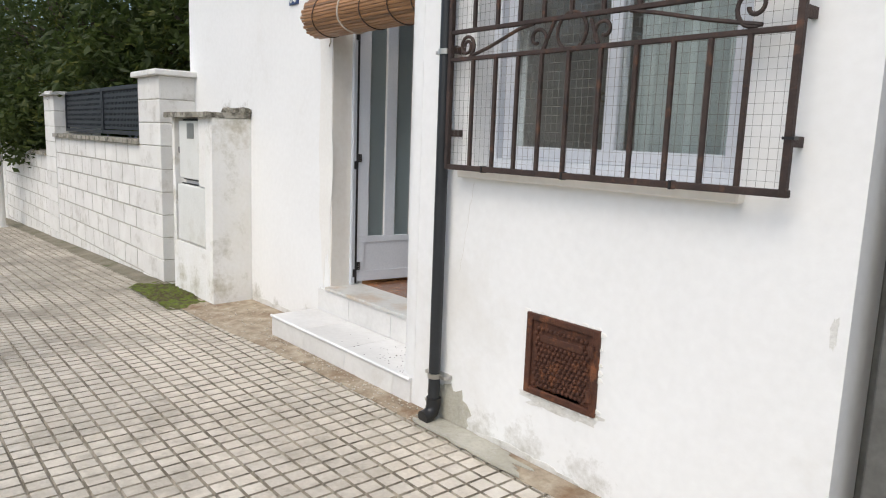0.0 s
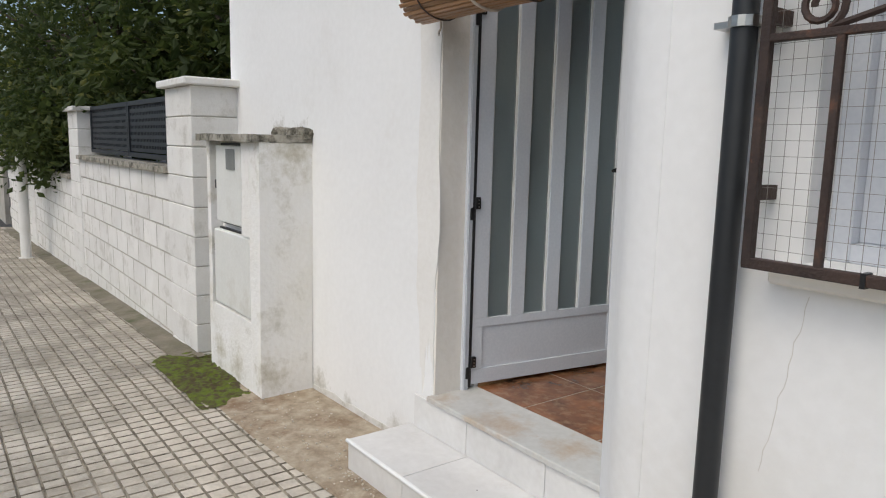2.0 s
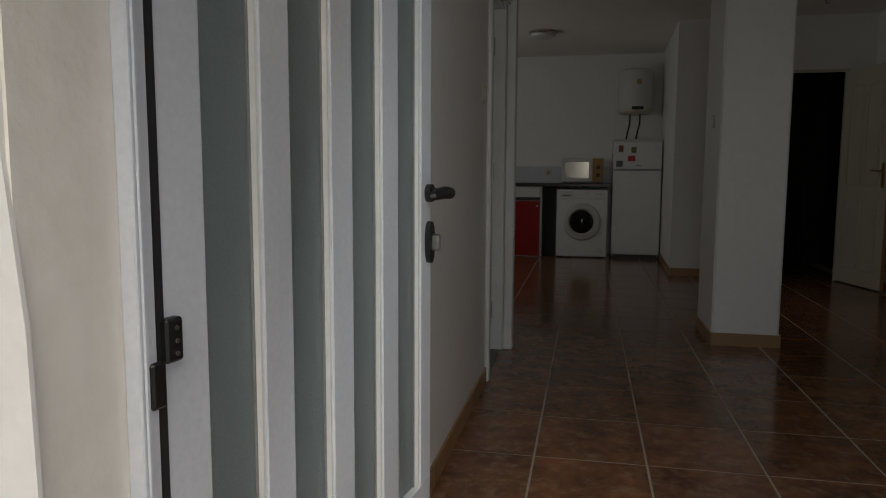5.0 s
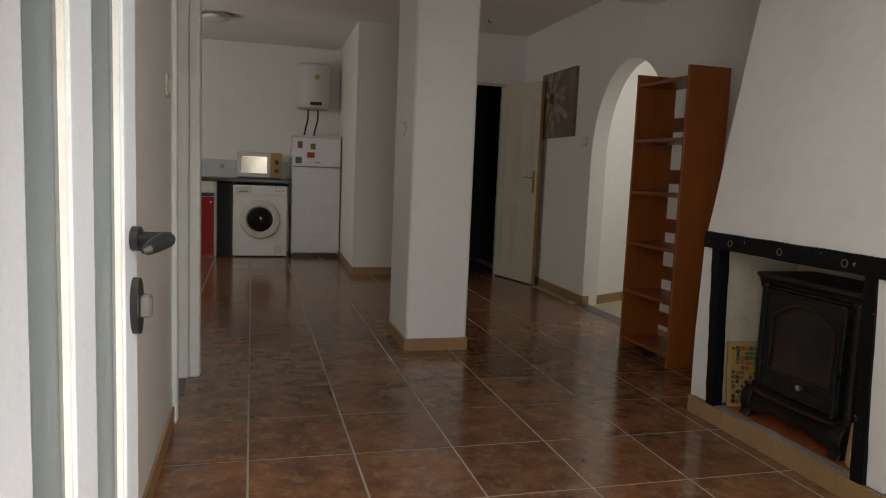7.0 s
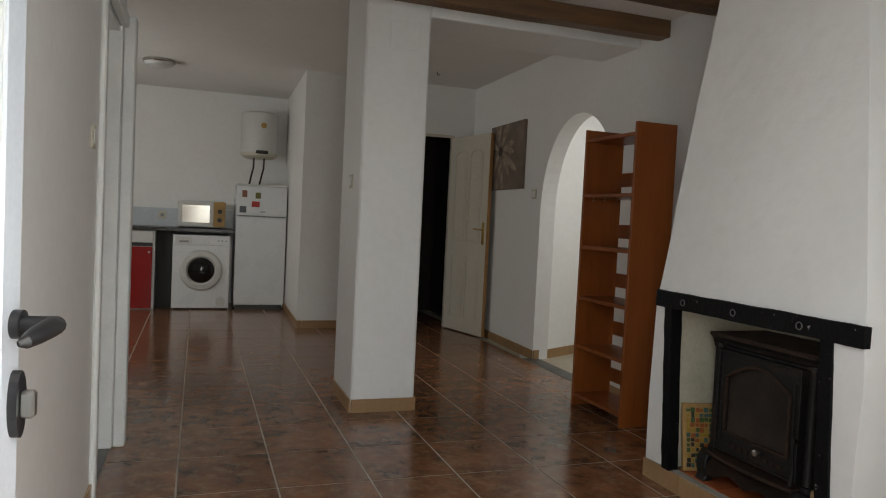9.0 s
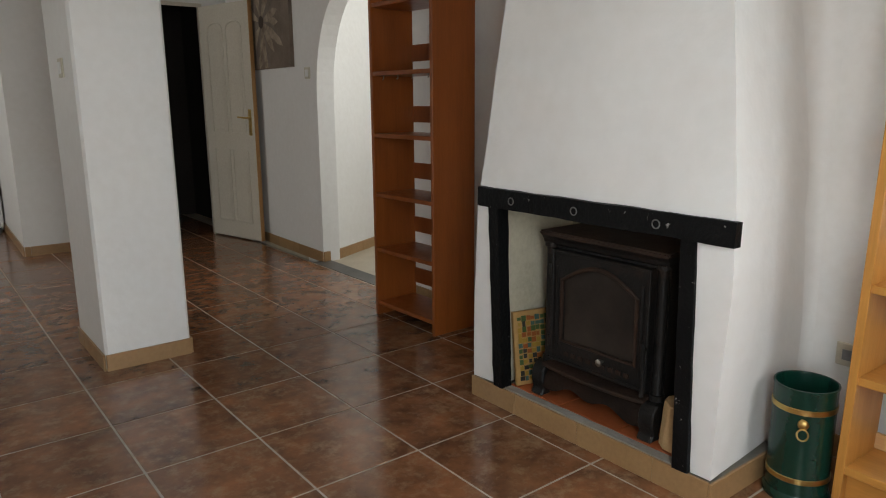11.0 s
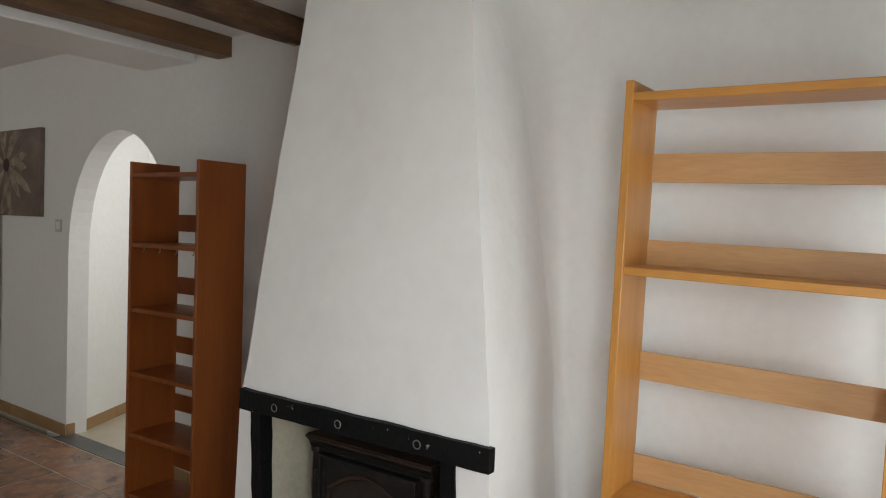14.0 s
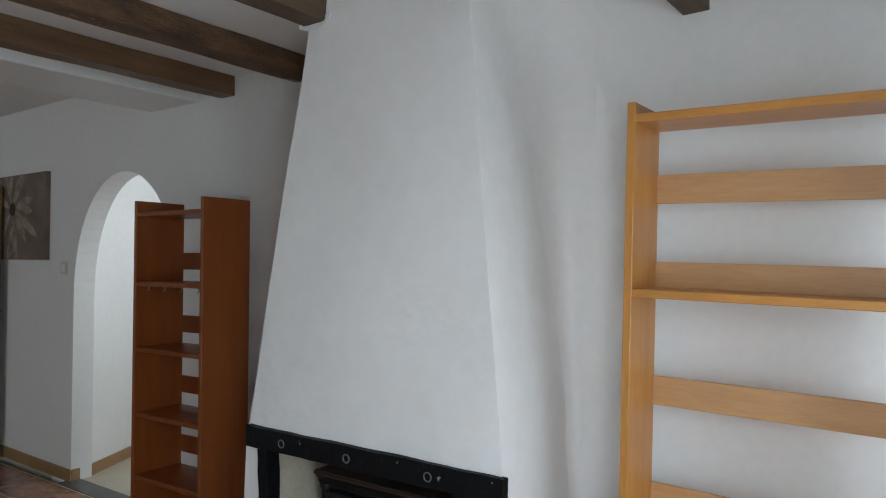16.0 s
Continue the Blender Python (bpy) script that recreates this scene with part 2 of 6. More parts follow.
thin = nl.nodes.new("ShaderNodeBsdfTranslucent")
both = nl.nodes.new("ShaderNodeMixShader")
both.inputs[0].default_value = 0.5
nl.links.new(nl.nodes["Principled BSDF"].inputs["Base Color"].links[0].from_socket, thin.inputs["Color"])
nl.links.new(nl.nodes["Principled BSDF"].outputs[0], both.inputs[1])
nl.links.new(thin.outputs[0], both.inputs[2])
nl.links.new(both.outputs[0], nl.nodes["Material Output"].inputs["Surface"])
M_TILE = mat("rustic_floor_tile", (0.088, 0.043, 0.025), (0.28, 0.116, 0.052), 7, 0.16, bump=0.08, fine=38, spread=0.5, vary=0.12, stain=(0.31, 0.19, 0.11), stain_scale=16, stain_lo=0.49, stain_hi=0.74, rvar=0.05, spec=0.5)
M_GROUT = mat("tile_grout", (0.45, 0.38, 0.31), (0.33, 0.27, 0.215), 6, 0.8, bump=0.2)
M_SKIRT = mat("tan_skirting_tile", (0.36, 0.215, 0.10), (0.30, 0.17, 0.075), 4, 0.35, bump=0.04, vary=0.06)
M_BEIGE = mat("beige_tile", (0.52, 0.46, 0.36), (0.44, 0.38, 0.29), 3, 0.35, bump=0.03)
M_SLATE = mat("grey_threshold", (0.10, 0.095, 0.09), (0.07, 0.066, 0.062), 6, 0.4, bump=0.05)
M_BEAM = mat("brown_painted_beam", (0.120, 0.079, 0.043), (0.074, 0.046, 0.025), 3, 0.6, bump=0.35, fine=40, stretch=(0.5, 4, 4), bdist=0.015)
M_BEAM_WORN = mat("worn_beam", (0.038, 0.019, 0.010), (0.19, 0.098, 0.043), 5, 0.7, bump=0.7, fine=40, stretch=(0.9, 3, 3), stain=(0.55, 0.44, 0.31), stain_scale=1.9, stain_lo=0.575, stain_hi=0.65, bdist=0.02)
M_BEAM_OAK = mat("varnished_beam", (0.20, 0.102, 0.040), (0.085, 0.042, 0.018), 3, 0.5, bump=0.4, fine=40, stretch=(0.5, 4, 4), bdist=0.015)
M_CHERRY = mat("cherry_laminate", (0.32, 0.088, 0.018), (0.235, 0.060, 0.012), 3, 0.32, bump=0.03, fine=30, stretch=(6, 6, 0.5))
M_BEECH = mat("beech_laminate", (0.55, 0.255, 0.058), (0.47, 0.205, 0.043), 3, 0.33, bump=0.03, fine=30, stretch=(6, 0.6, 6))
M_BEECH_BACK = mat("pale_beech_rail", (0.60, 0.35, 0.16), (0.53, 0.295, 0.125), 3, 0.42, bump=0.03, fine=30, stretch=(6, 0.6, 6))
M_BEECH_UP = mat("beech_laminate_upright", (0.55, 0.255, 0.058), (0.47, 0.205, 0.043), 3, 0.33, bump=0.03, fine=30, stretch=(6, 6, 0.5))
M_BLACKWOOD = mat("black_painted_wood", (0.003, 0.003, 0.0035), (0.006, 0.006, 0.006), 5, 0.6, spec=0.15, bump=0.4, fine=60, stain=(0.32, 0.31, 0.29), stain_scale=26, stain_lo=0.66, stain_hi=0.68)
M_STOVE = mat("sooty_cast_iron", (0.006, 0.0055, 0.005), (0.012, 0.010, 0.009), 5, 0.5, 0.0, spec=0.28, bump=0.3, fine=90, stain=(0.030, 0.016, 0.010), stain_scale=6, stain_lo=0.52, stain_hi=0.7)
M_STOVEGLASS = mat("smoked_stove_glass", (0.010, 0.008, 0.007), (0.055, 0.040, 0.031), 3.5, 0.5, bump=0.05, fine=30, spec=0.2)
M_FIREBRICK = mat("smoked_plaster", (0.55, 0.50, 0.38), (0.46, 0.41, 0.30), 3, 0.8, bump=0.2, stain=(0.25, 0.23, 0.18), stain_scale=2)
M_TERRA = mat("terracotta_tile", (0.38, 0.10, 0.032), (0.28, 0.068, 0.022), 5, 0.45, bump=0.1, vary=0.08)
M_LEDGE = mat("cement_ledge", (0.34, 0.31, 0.27), (0.26, 0.24, 0.21), 7, 0.8, bump=0.4)
M_GREEN = mat("dark_green_enamel", (0.004, 0.034, 0.022), (0.003, 0.026, 0.017), 5, 0.25, bump=0.02)
M_WHITE = mat("white_enamel", (0.70, 0.71, 0.71), (0.67, 0.67, 0.67), 3, 0.28, bump=0.02)
M_APPL = mat("white_plastic", (0.62, 0.61, 0.58), (0.58, 0.57, 0.54), 4, 0.4, bump=0.02)
M_GREY = mat("grey_plastic", (0.25, 0.25, 0.25), None, 4, 0.4)
M_DARKGLASS = mat("dark_glass", (0.01, 0.01, 0.011), (0.016, 0.015, 0.014), 4, 0.06, bump=0.0)
M_MWGLASS = mat("mirror_glass", (0.40, 0.37, 0.33), None, 3, 0.16, 0.7, bump=0.0)
M_GOLD = mat("amber_panel", (0.42, 0.25, 0.07), (0.36, 0.21, 0.06), 4, 0.4)
M_RED = mat("red_gloss", (0.30, 0.012, 0.012), (0.25, 0.009, 0.009), 3, 0.2, bump=0.01)
M_BLACKTOP = mat("black_worktop", (0.018, 0.015, 0.014), (0.035, 0.03, 0.027), 40, 0.25, bump=0.01)
M_SPLASH = mat("pale_splashback", (0.55, 0.58, 0.61), (0.50, 0.53, 0.56), 3, 0.25, bump=0.02)
M_IVORY = mat("ivory_plastic", (0.62, 0.57, 0.46), None, 4, 0.45)
M_DOOR = mat("cream_painted_door", (0.60, 0.55, 0.46), (0.55, 0.50, 0.41), 2, 0.45, bump=0.05)
M_DOOREDGE = mat("raw_door_edge", (0.45, 0.25, 0.09), (0.38, 0.2, 0.07), 4, 0.5, stretch=(6, 6, 0.5))
M_CURTAIN = mat("pale_curtain", (0.74, 0.80, 0.81), (0.66, 0.72, 0.74), 3, 0.9, bump=0.1)
M_BOARD = mat("mosaic_board_rim", (0.40, 0.23, 0.08), (0.30, 0.17, 0.06), 4, 0.5)
M_ZINC = mat("dull_zinc", (0.20, 0.20, 0.19), (0.13, 0.13, 0.12), 9, 0.5, 0.6)
M_LOG = mat("split_log", (0.45, 0.29, 0.14), (0.36, 0.22, 0.10), 6, 0.8, bump=0.4)
M_SOCKET = mat("cream_socket", (0.60, 0.55, 0.44), None, 4, 0.4)
M_PLUMB = mat("dark_hose", (0.05, 0.035, 0.03), None, 6, 0.5)
M_PANE = glass("window_glass", (0.90, 0.93, 0.92))
M_RUSTTOP = mat("rust_brown_iron", (0.045, 0.022, 0.013), (0.018, 0.011, 0.008), 7, 0.6, spec=0.3, bump=0.3, fine=90)


# ---- mesh helpers ----
def bx(bm, x0, y0, z0, x1, y1, z1):
    v = [bm.verts.new(p) for p in ((x0, y0, z0), (x1, y0, z0), (x1, y1, z0), (x0, y1, z0), (x0, y0, z1), (x1, y0, z1), (x1, y1, z1), (x0, y1, z1))]
    for f in ((3, 2, 1, 0), (4, 5, 6, 7), (0, 1, 5, 4), (1, 2, 6, 5), (2, 3, 7, 6), (3, 0, 4, 7)):
        bm.faces.new([v[i] for i in f])
    return bm


def box(x0, y0, z0, x1, y1, z1):
    return bx(bmesh.new(), x0, y0, z0, x1, y1, z1)


def sweep(bm, pts, r, seg=10, closed=False, taper=None):
    """A round rod along pts."""
    pts = [Vector(p) for p in pts]
    rings, side = [], None
    n = len(pts)
    for i, p in enumerate(pts):
        if closed:
            d = pts[(i + 1) % n] - pts[i - 1]
        else:
            d = pts[min(i + 1, n - 1)] - pts[max(i - 1, 0)]
        d.normalize()
        if side is None:
            side = d.orthogonal().normalized()
        side = (side - d * side.dot(d)).normalized()
        up = d.cross(side)
        rr = r if taper is None else taper[i]
        rings.append([bm.verts.new(p + (side * math.cos(a) + up * math.sin(a)) * rr) for a in [2 * math.pi * k / seg for k in range(seg)]])
    for i in range(n if closed else n - 1):
        a, b = rings[i], rings[(i + 1) % n]
        for k in range(seg):
            bm.faces.new((a[k], a[(k + 1) % seg], b[(k + 1) % seg], b[k]))
    if not closed:
        bm.faces.new(rings[0][::-1])
        bm.faces.new(rings[-1])
    return bm


def extrude(bm, poly, vec):
    """A prism: a flat polygon carried along vec."""
    vec = Vector(vec)
    a = [bm.verts.new(p) for p in poly]
    b = [bm.verts.new(Vector(p) + vec) for p in poly]
    bm.faces.new(a[::-1])
    bm.faces.new(b)
    for i in range(len(a)):
        j = (i + 1) % len(a)
        bm.faces.new((a[i], a[j], b[j], b[i]))
    return bm


def lathe(bm, prof, seg=24, centre=(0, 0, 0)):
    """Turns a profile of (radius, z) round the z axis."""
    c = Vector(centre)
    rings = [[bm.verts.new(c + Vector((r * math.cos(2 * math.pi * k / seg), r * math.sin(2 * math.pi * k / seg), z))) for k in range(seg)] for r, z in prof]
    for a, b in zip(rings, rings[1:]):
        for k in range(seg):
            bm.faces.new((a[k], a[(k + 1) % seg], b[(k + 1) % seg], b[k]))
    return bm


def wobble(bm, amount, scale=3.0, axes=(1, 1, 1)):
    for v in bm.verts:
        d = noise.noise_vector(v.co * scale) * amount
        v.co += Vector((d.x * axes[0], d.y * axes[1], d.z * axes[2]))
    return bm


def cut(bm, times, longest=0.25):
    """Divides long edges, so that a wobble can bend them."""
    for _ in range(times):
        e = [e for e in bm.edges if e.calc_length() > longest]
        if e:
            bmesh.ops.subdivide_edges(bm, edges=e, cuts=1, use_grid_fill=True)
    return bm


def finish(name, bm, material, bevel=0.0, smooth=False, seg=1):
    bmesh.ops.recalc_face_normals(bm, faces=bm.faces)
    if bevel:
        bmesh.ops.bevel(bm, geom=list(bm.edges), offset=bevel, segments=seg, affect='EDGES', clamp_overlap=True)
    me = bpy.data.meshes.new(name)
    bm.to_mesh(me)
    bm.free()
    me.materials.append(material)
    if smooth:
        me.shade_smooth()
        me.set_sharp_from_angle(angle=radians(38))
    return me


def part(name, bm, material, parent, label="", bevel=0.0, smooth=False, seg=1):
    ob = new(name, finish(name, bm, material, bevel, smooth, seg))
    ob.parent = parent
    return tagged(ob, label)


def thing(name, m, label, category, group=""):
    ob = new(name)
    ob.matrix_basis = m
    ob.empty_display_size = 0.1
    return tagged(ob, label, category, group)


def solid(name, bm, material, label, category, m=None, bevel=0.0, smooth=False, group=""):
    """A thing of one mesh."""
    ob = new(name, finish(name, bm, material, bevel, smooth))
    if m is not None:
        ob.matrix_basis = m
    return tagged(ob, label, category, group)


def structure(name, bm, material, label, m=None, bevel=0.0):
    ob = new(name, finish(name, bm, material, bevel))
    if m is not None:
        ob.matrix_basis = m
    return tagged(ob, label, name.split("_")[0], kind="structure")


def pieces(name, parent, mesh, places):
    """Alike pieces on one mesh, each an object of its own."""
    for m in places:
        ob = new(name, mesh)
        ob.parent = parent
        ob.matrix_basis = m


IN_RIGHT = pose(3.035, 0, 0, 0, 0, -1.08)   # the right-hand indoor wall: its face at local x = 0, running along local y


def ground_z(x):
    if x > 0:
        return -0.32 + 0.004 * x
    return -0.32 + 0.02 * x if x > -2 else -0.36 + 0.04 * (x + 2)


# ---- outdoor ground ----
bm = bmesh.new()
xs = [-400, -60, -14, -10, -6, -2, 0, 4, 12, 60, 400]
ys = [-400, -60, -20, -12, -4.21, 0, 12, 60, 400]
grid = [[bm.verts.new((x, y, max(ground_z(max(x, -16)), -0.95) - (0.15 if y < -4 or y > 11 else 0.06))) for x in xs] for y in ys]
for j in range(len(ys) - 1):
    for i in range(len(xs) - 1):
        bm.faces.new((grid[j][i], grid[j][i + 1], grid[j + 1][i + 1], grid[j + 1][i]))
structure("ground", bm, M_ASPHALT, "grey asphalt street reaching to the horizon")

bm = bmesh.new()
for a, b in ((-16, -2), (-2, 0), (0, 8)):
    za, zb = ground_z(a), ground_z(b)
    extrude(bm, [(a, -4.2, za - 0.2), (b, -4.2, zb - 0.2), (b, -4.2, zb - 0.012), (a, -4.2, za - 0.012)], (0, 4.19, 0))
pavement = structure("pavement", bm, M_JOINT, "worn beige pavement of small squares with dark joints")

# strip of mortar between slabs and house, and moss by the meter box
bm = bmesh.new()
n = 90
rows = []
for i in range(n + 1):
    x = -1.75 + 6.5 * i / n
    w = -0.455 - 0.085 * max(0.0, min(1.0, (0.9 - x) / 1.6)) + 0.016 * noise.noise(Vector((x * 4.3, 1, 0)))
    rows.append([bm.verts.new((x, w, ground_z(x) + 0.003)), bm.verts.new((x, -0.40, ground_z(x) + 0.014)), bm.verts.new((x, 0.02, ground_z(x) + 0.022))])
for a, b in zip(rows, rows[1:]):
    for k in range(2):
        bm.faces.new((a[k], b[k], b[k + 1], a[k + 1]))
structure("mortar_strip", bm, M_DIRT, "dirty brown mortar strip along the foot of the house")
bm = bmesh.new()
bmesh.ops.create_grid(bm, x_segments=72, y_segments=30, size=0.5)
for v in bm.verts:
    x, y = v.co.x, v.co.y
    r = math.hypot(x, y * 0.9) * 2 + 0.5 * noise.noise(Vector((x * 5, y * 4, 7))) + 0.25 * noise.noise(Vector((x * 19, y * 9, 3)))
    lump = 0.006 + 0.020 * (noise.noise(Vector((x * 26, y * 11, 0))) + 0.4) + 0.008 * noise.noise(Vector((x * 70, y * 30, 5)))
    px = -1.80 + x * 1.15
    v.co = Vector((px, -0.42 + y * 0.42, ground_z(px) + 0.012 + lump * max(0.0, 1 - r ** 3) - 0.04 * max(0.0, r - 0.95)))
solid("moss", bm, M_MOSS, "green and brown moss patch on the pavement edge", "moss", smooth=True)["kind"] = "stuff"

# ---- house outside ----
TOP = 3.1
bm = bmesh.new()
bx(bm, -2.42, 0, -0.7, 0, 0.22, TOP)                    # beside the door
bx(bm, 0, 0.0, 2.12, 1.0, 0.22, TOP)                   # above the door
structure("wall_facade", bm, M_RENDER, "white rendered house front beside the door")
bm = bmesh.new()
WX0, WX1, WZ0, WZ1 = 1.71, 2.89, 0.875, 2.05
bx(bm, 1.35, -0.33, -0.6, WX0, -0.03, TOP)
bx(bm, WX1, -0.33, -0.6, 3.25, -0.03, TOP)
bx(bm, WX0, -0.33, -0.6, WX1, -0.03, WZ0)
bx(bm, WX0, -0.33, WZ1, WX1, -0.03, TOP)
turn = [(0.0, -0.04), (0.215, -0.272), (0.243, -0.297), (0.272, -0.315), (0.31, -0.3265), (0.36, -0.3315)]      # splayed door reveal with a worn round corner
foot = [(0.998 + x, y) for x, y in turn] + [(1.358, 0.22), (0.998, 0.22)]
head = [(0.960 + x * (1 + 0.035 / 0.36), y) for x, y in turn] + [(1.355, 0.22), (0.960, 0.22)]
rb = bmesh.new()
lo, hi = [rb.verts.new((x, y, -0.6)) for x, y in foot], [rb.verts.new((x, y, TOP)) for x, y in head]
rb.faces.new(lo[::-1])
rb.faces.new(hi)
for k in range(len(lo)):
    rb.faces.new((lo[k], lo[(k + 1) % len(lo)], hi[(k + 1) % len(lo)], hi[k]))
bx(bm, 1.35, -0.03, -0.6, 1.42, 0.22, TOP)
reveal = structure("wall_front_reveal", rb, M_RENDER, "white rendered splayed side of the front doorway")
reveal.data.shade_smooth()
reveal.data.set_sharp_from_angle(angle=radians(32))
structure("wall_front", bm, M_RENDER, "white rendered house front with a grilled window")
bm = bmesh.new()
bx(bm, -2.42, 0.22, -0.7, -2.2, 9.4, TOP)
bx(bm, -2.2, 9.1, -0.7, 5.2, 9.4, TOP)
bx(bm, 5.0, -0.2, -0.7, 5.2, 9.1, TOP)
bx(bm, 3.6, -0.33, -0.7, 5.2, -0.2, TOP)
bx(bm, 3.25, 0.0, -0.7, 5.0, 0.1, TOP)
structure("wall_outer", bm, M_RENDER, "white rendered outer house walls")
structure("roof", box(-2.45, -0.36, TOP, 5.25, 9.45, TOP + 0.25), M_RENDER, "flat white house roof")
structure("reveal_door", box(0.0, 0.004, -0.002, 0.012, 0.15, 2.12), M_REVEAL, "stained plaster reveal of the front door")

# garage opening with its steel frame
gar = thing("garage_door", pose(3.25, -0.3, 0), "grey galvanised steel garage door in the white wall", "garage door")
part("rail", box(0.06, 0.02, -0.4, 0.13, 0.08, 2.4), M_ZINC, gar, bevel=0.006)
part("jamb", box(0.0, 0.16, -0.4, 0.06, 0.26, 2.4), M_ZINC, gar, bevel=0.006)
part("panel", box(0.14, 0.10, -0.36, 0.36, 0.15, 2.4), M_FENCE, gar, "dark grey door panel", bevel=0.004)

# front door steps
steps = thing("entrance_steps", pose(0, 0, 0), "two white marble tiled entrance steps with a white edge", "steps")
bm = bmesh.new()
bx(bm, -0.135, -0.325, -0.36, 1.338, -0.012, -0.19)
bx(bm, -0.06, -0.008, -0.36, 1.264, 0.21, -0.03)
part("core", bm, M_JOINT, steps)
sx = [-0.145, 0.28, 0.735, 1.19, 1.34]
for a, b in zip(sx, sx[1:]):
    part("tread", box(a + 0.0016, -0.34, -0.19, b - 0.0016, -0.012, -0.174), M_MARBLE, steps, bevel=0.0015)
    part("riser", box(a + 0.0016, -0.341, -0.36, b - 0.0016, -0.326, -0.19), M_MARBLE, steps, bevel=0.0015)
part("side_riser", box(-0.148, -0.325, -0.36, -0.134, -0.002, -0.19), M_MARBLE, steps, bevel=0.0015)
ux = [-0.11, 0.27, 0.725, 1.18, 1.30]
for a, b in zip(ux, ux[1:]):
    part("upper_riser", box(a + 0.0016, -0.022, -0.173, b - 0.0016, -0.008, -0.022), M_MARBLE, steps, bevel=0.0015)
M_SILL = mat("worn_threshold_marble", (0.60, 0.60, 0.58), (0.50, 0.49, 0.46), 5, 0.35, bump=0.03, fine=30, stain=(0.50, 0.42, 0.31), stain_scale=5, stain_lo=0.55, stain_hi=0.8)
blotch(M_SILL, [(0.42, 0.03, 0, 0.30), (0.06, 0.02, 0, 0.14), (0.72, 0.10, 0, 0.22)], (0.40, 0.27, 0.15), 11)
part("threshold", box(0.002, -0.035, -0.022, 1.25, 0.235, 0.002), M_SILL, steps, "marble threshold with a brown stain", bevel=0.003)
part("edge_trim", sweep(bmesh.new(), [(-0.15, -0.343, -0.181), (1.34, -0.343, -0.181)], 0.009, 10), M_TRIM, steps, "white rounded edge strip", smooth=True)


# crumbs of leaf and soil on the lower step, grit on the mortar beside it
rng = random.Random(17)
bm = bmesh.new()
for _ in range(70):
    x, y, r = 1.30 - abs(rng.gauss(0, 0.33)), rng.uniform(-0.32, -0.03), rng.uniform(0.002, 0.006)
    q = rng.uniform(0, 6.3)
    extrude(bm, [(x + r * math.cos(q + k * 1.6) * rng.uniform(0.5, 1.3), y + r * math.sin(q + k * 1.6) * rng.uniform(0.4, 1.0), -0.1742) for k in range(4)], (0, 0, 0.0015))
crumbs = solid("leaf_litter", bm, M_BARK, "dark crumbs of leaf and soil on the marble step", "litter")
crumbs["kind"] = "stuff"
bm = bmesh.new()
for _ in range(420):
    x, y, r = rng.uniform(-1.2, 1.5), -0.345 - abs(rng.gauss(0, 0.07)), rng.uniform(0.002, 0.006)
    if x < -0.16:
        y = rng.uniform(-0.52, -0.02)
    z = ground_z(x) + (0.018 if y > -0.40 else 0.008)
    q = rng.uniform(0, 6.3)
    base = [(x + r * math.cos(q + k * 1.6), y + r * math.sin(q + k * 1.6), z) for k in range(4)]
    extrude(bm, base, (0, 0, r * 0.8))
grit = solid("grit", bm, M_PAVE, "pale grit lying on the mortar strip", "grit")
grit["kind"] = "stuff"

# front door
door = thing("door_1", pose(0.027, 0.187, 0.0, 0, 0, 81.4), "open white aluminium front door with four frosted panes", "door")
door["kind"] = "structure"
LW, LH = 0.856, 2.06
bm = bmesh.new()
pu = [(0.083 + 0.197 * i, 0.207 + 0.197 * i) for i in range(4)]
bx(bm, 0.0, 0.0, 0.02, LW, 0.045, 0.09)
bx(bm, 0.0, 0.0, 0.285, LW, 0.045, 0.325)
bx(bm, 0.0, 0.0, 1.95, LW, 0.045, LH)
ed = [0.0] + [u for p in pu for u in p] + [LW]
for a, b in zip(ed[::2], ed[1::2]):
    bx(bm, a, 0.0, 0.325, b, 0.045, 1.95)
bx(bm, 0.0, 0.0, 0.09, 0.06, 0.045, 0.285)
bx(bm, LW - 0.06, 0.0, 0.09, LW, 0.045, 0.285)
part("leaf_frame", bm, M_ALU, door, bevel=0.0015)
part("bottom_panel", box(0.055, 0.008, 0.085, LW - 0.055, 0.037, 0.29), M_ALU, door, bevel=0.004)
for a, b in pu:
    p = part("pane", box(a - 0.004, 0.017, 0.32, b + 0.004, 0.028, 1.955), M_FROST, door, "frosted grey-green glass pane")
    bm = bmesh.new()
    bx(bm, b - 0.007, 0.004, 0.325, b, 0.016, 1.95)
    bx(bm, a, 0.004, 0.325, a + 0.004, 0.016, 1.95)
    part("bead", bm, M_TRIM, p)
    part("gasket", box(b - 0.0095, 0.0125, 0.325, b - 0.0075, 0.0165, 1.95), M_GREY, p)
hd = part("handle", sweep(bmesh.new(), [(0.836, 0.0, 0.995), (0.836, -0.012, 0.995)], 0.020, 18), M_BLACK, door, "black lever handle", smooth=True)
bm = bmesh.new()
sweep(bm, [(0.836, -0.010, 0.995), (0.836, -0.042, 0.995), (0.826, -0.056, 0.996), (0.79, -0.060, 0.998), (0.745, -0.060, 0.996), (0.724, -0.056, 0.992), (0.718, -0.050, 0.990)], 0.010, 12, taper=[0.012, 0.012, 0.013, 0.0135, 0.012, 0.009, 0.004])
part("lever", bm, M_BLACK, hd, smooth=True)
bm = bmesh.new()
lathe(bm, [(0.0, 0.0), (0.018, 0.0), (0.018, 0.012), (0.0, 0.012)], 16)
bmesh.ops.scale(bm, vec=(1, 2.6, 1), verts=bm.verts)
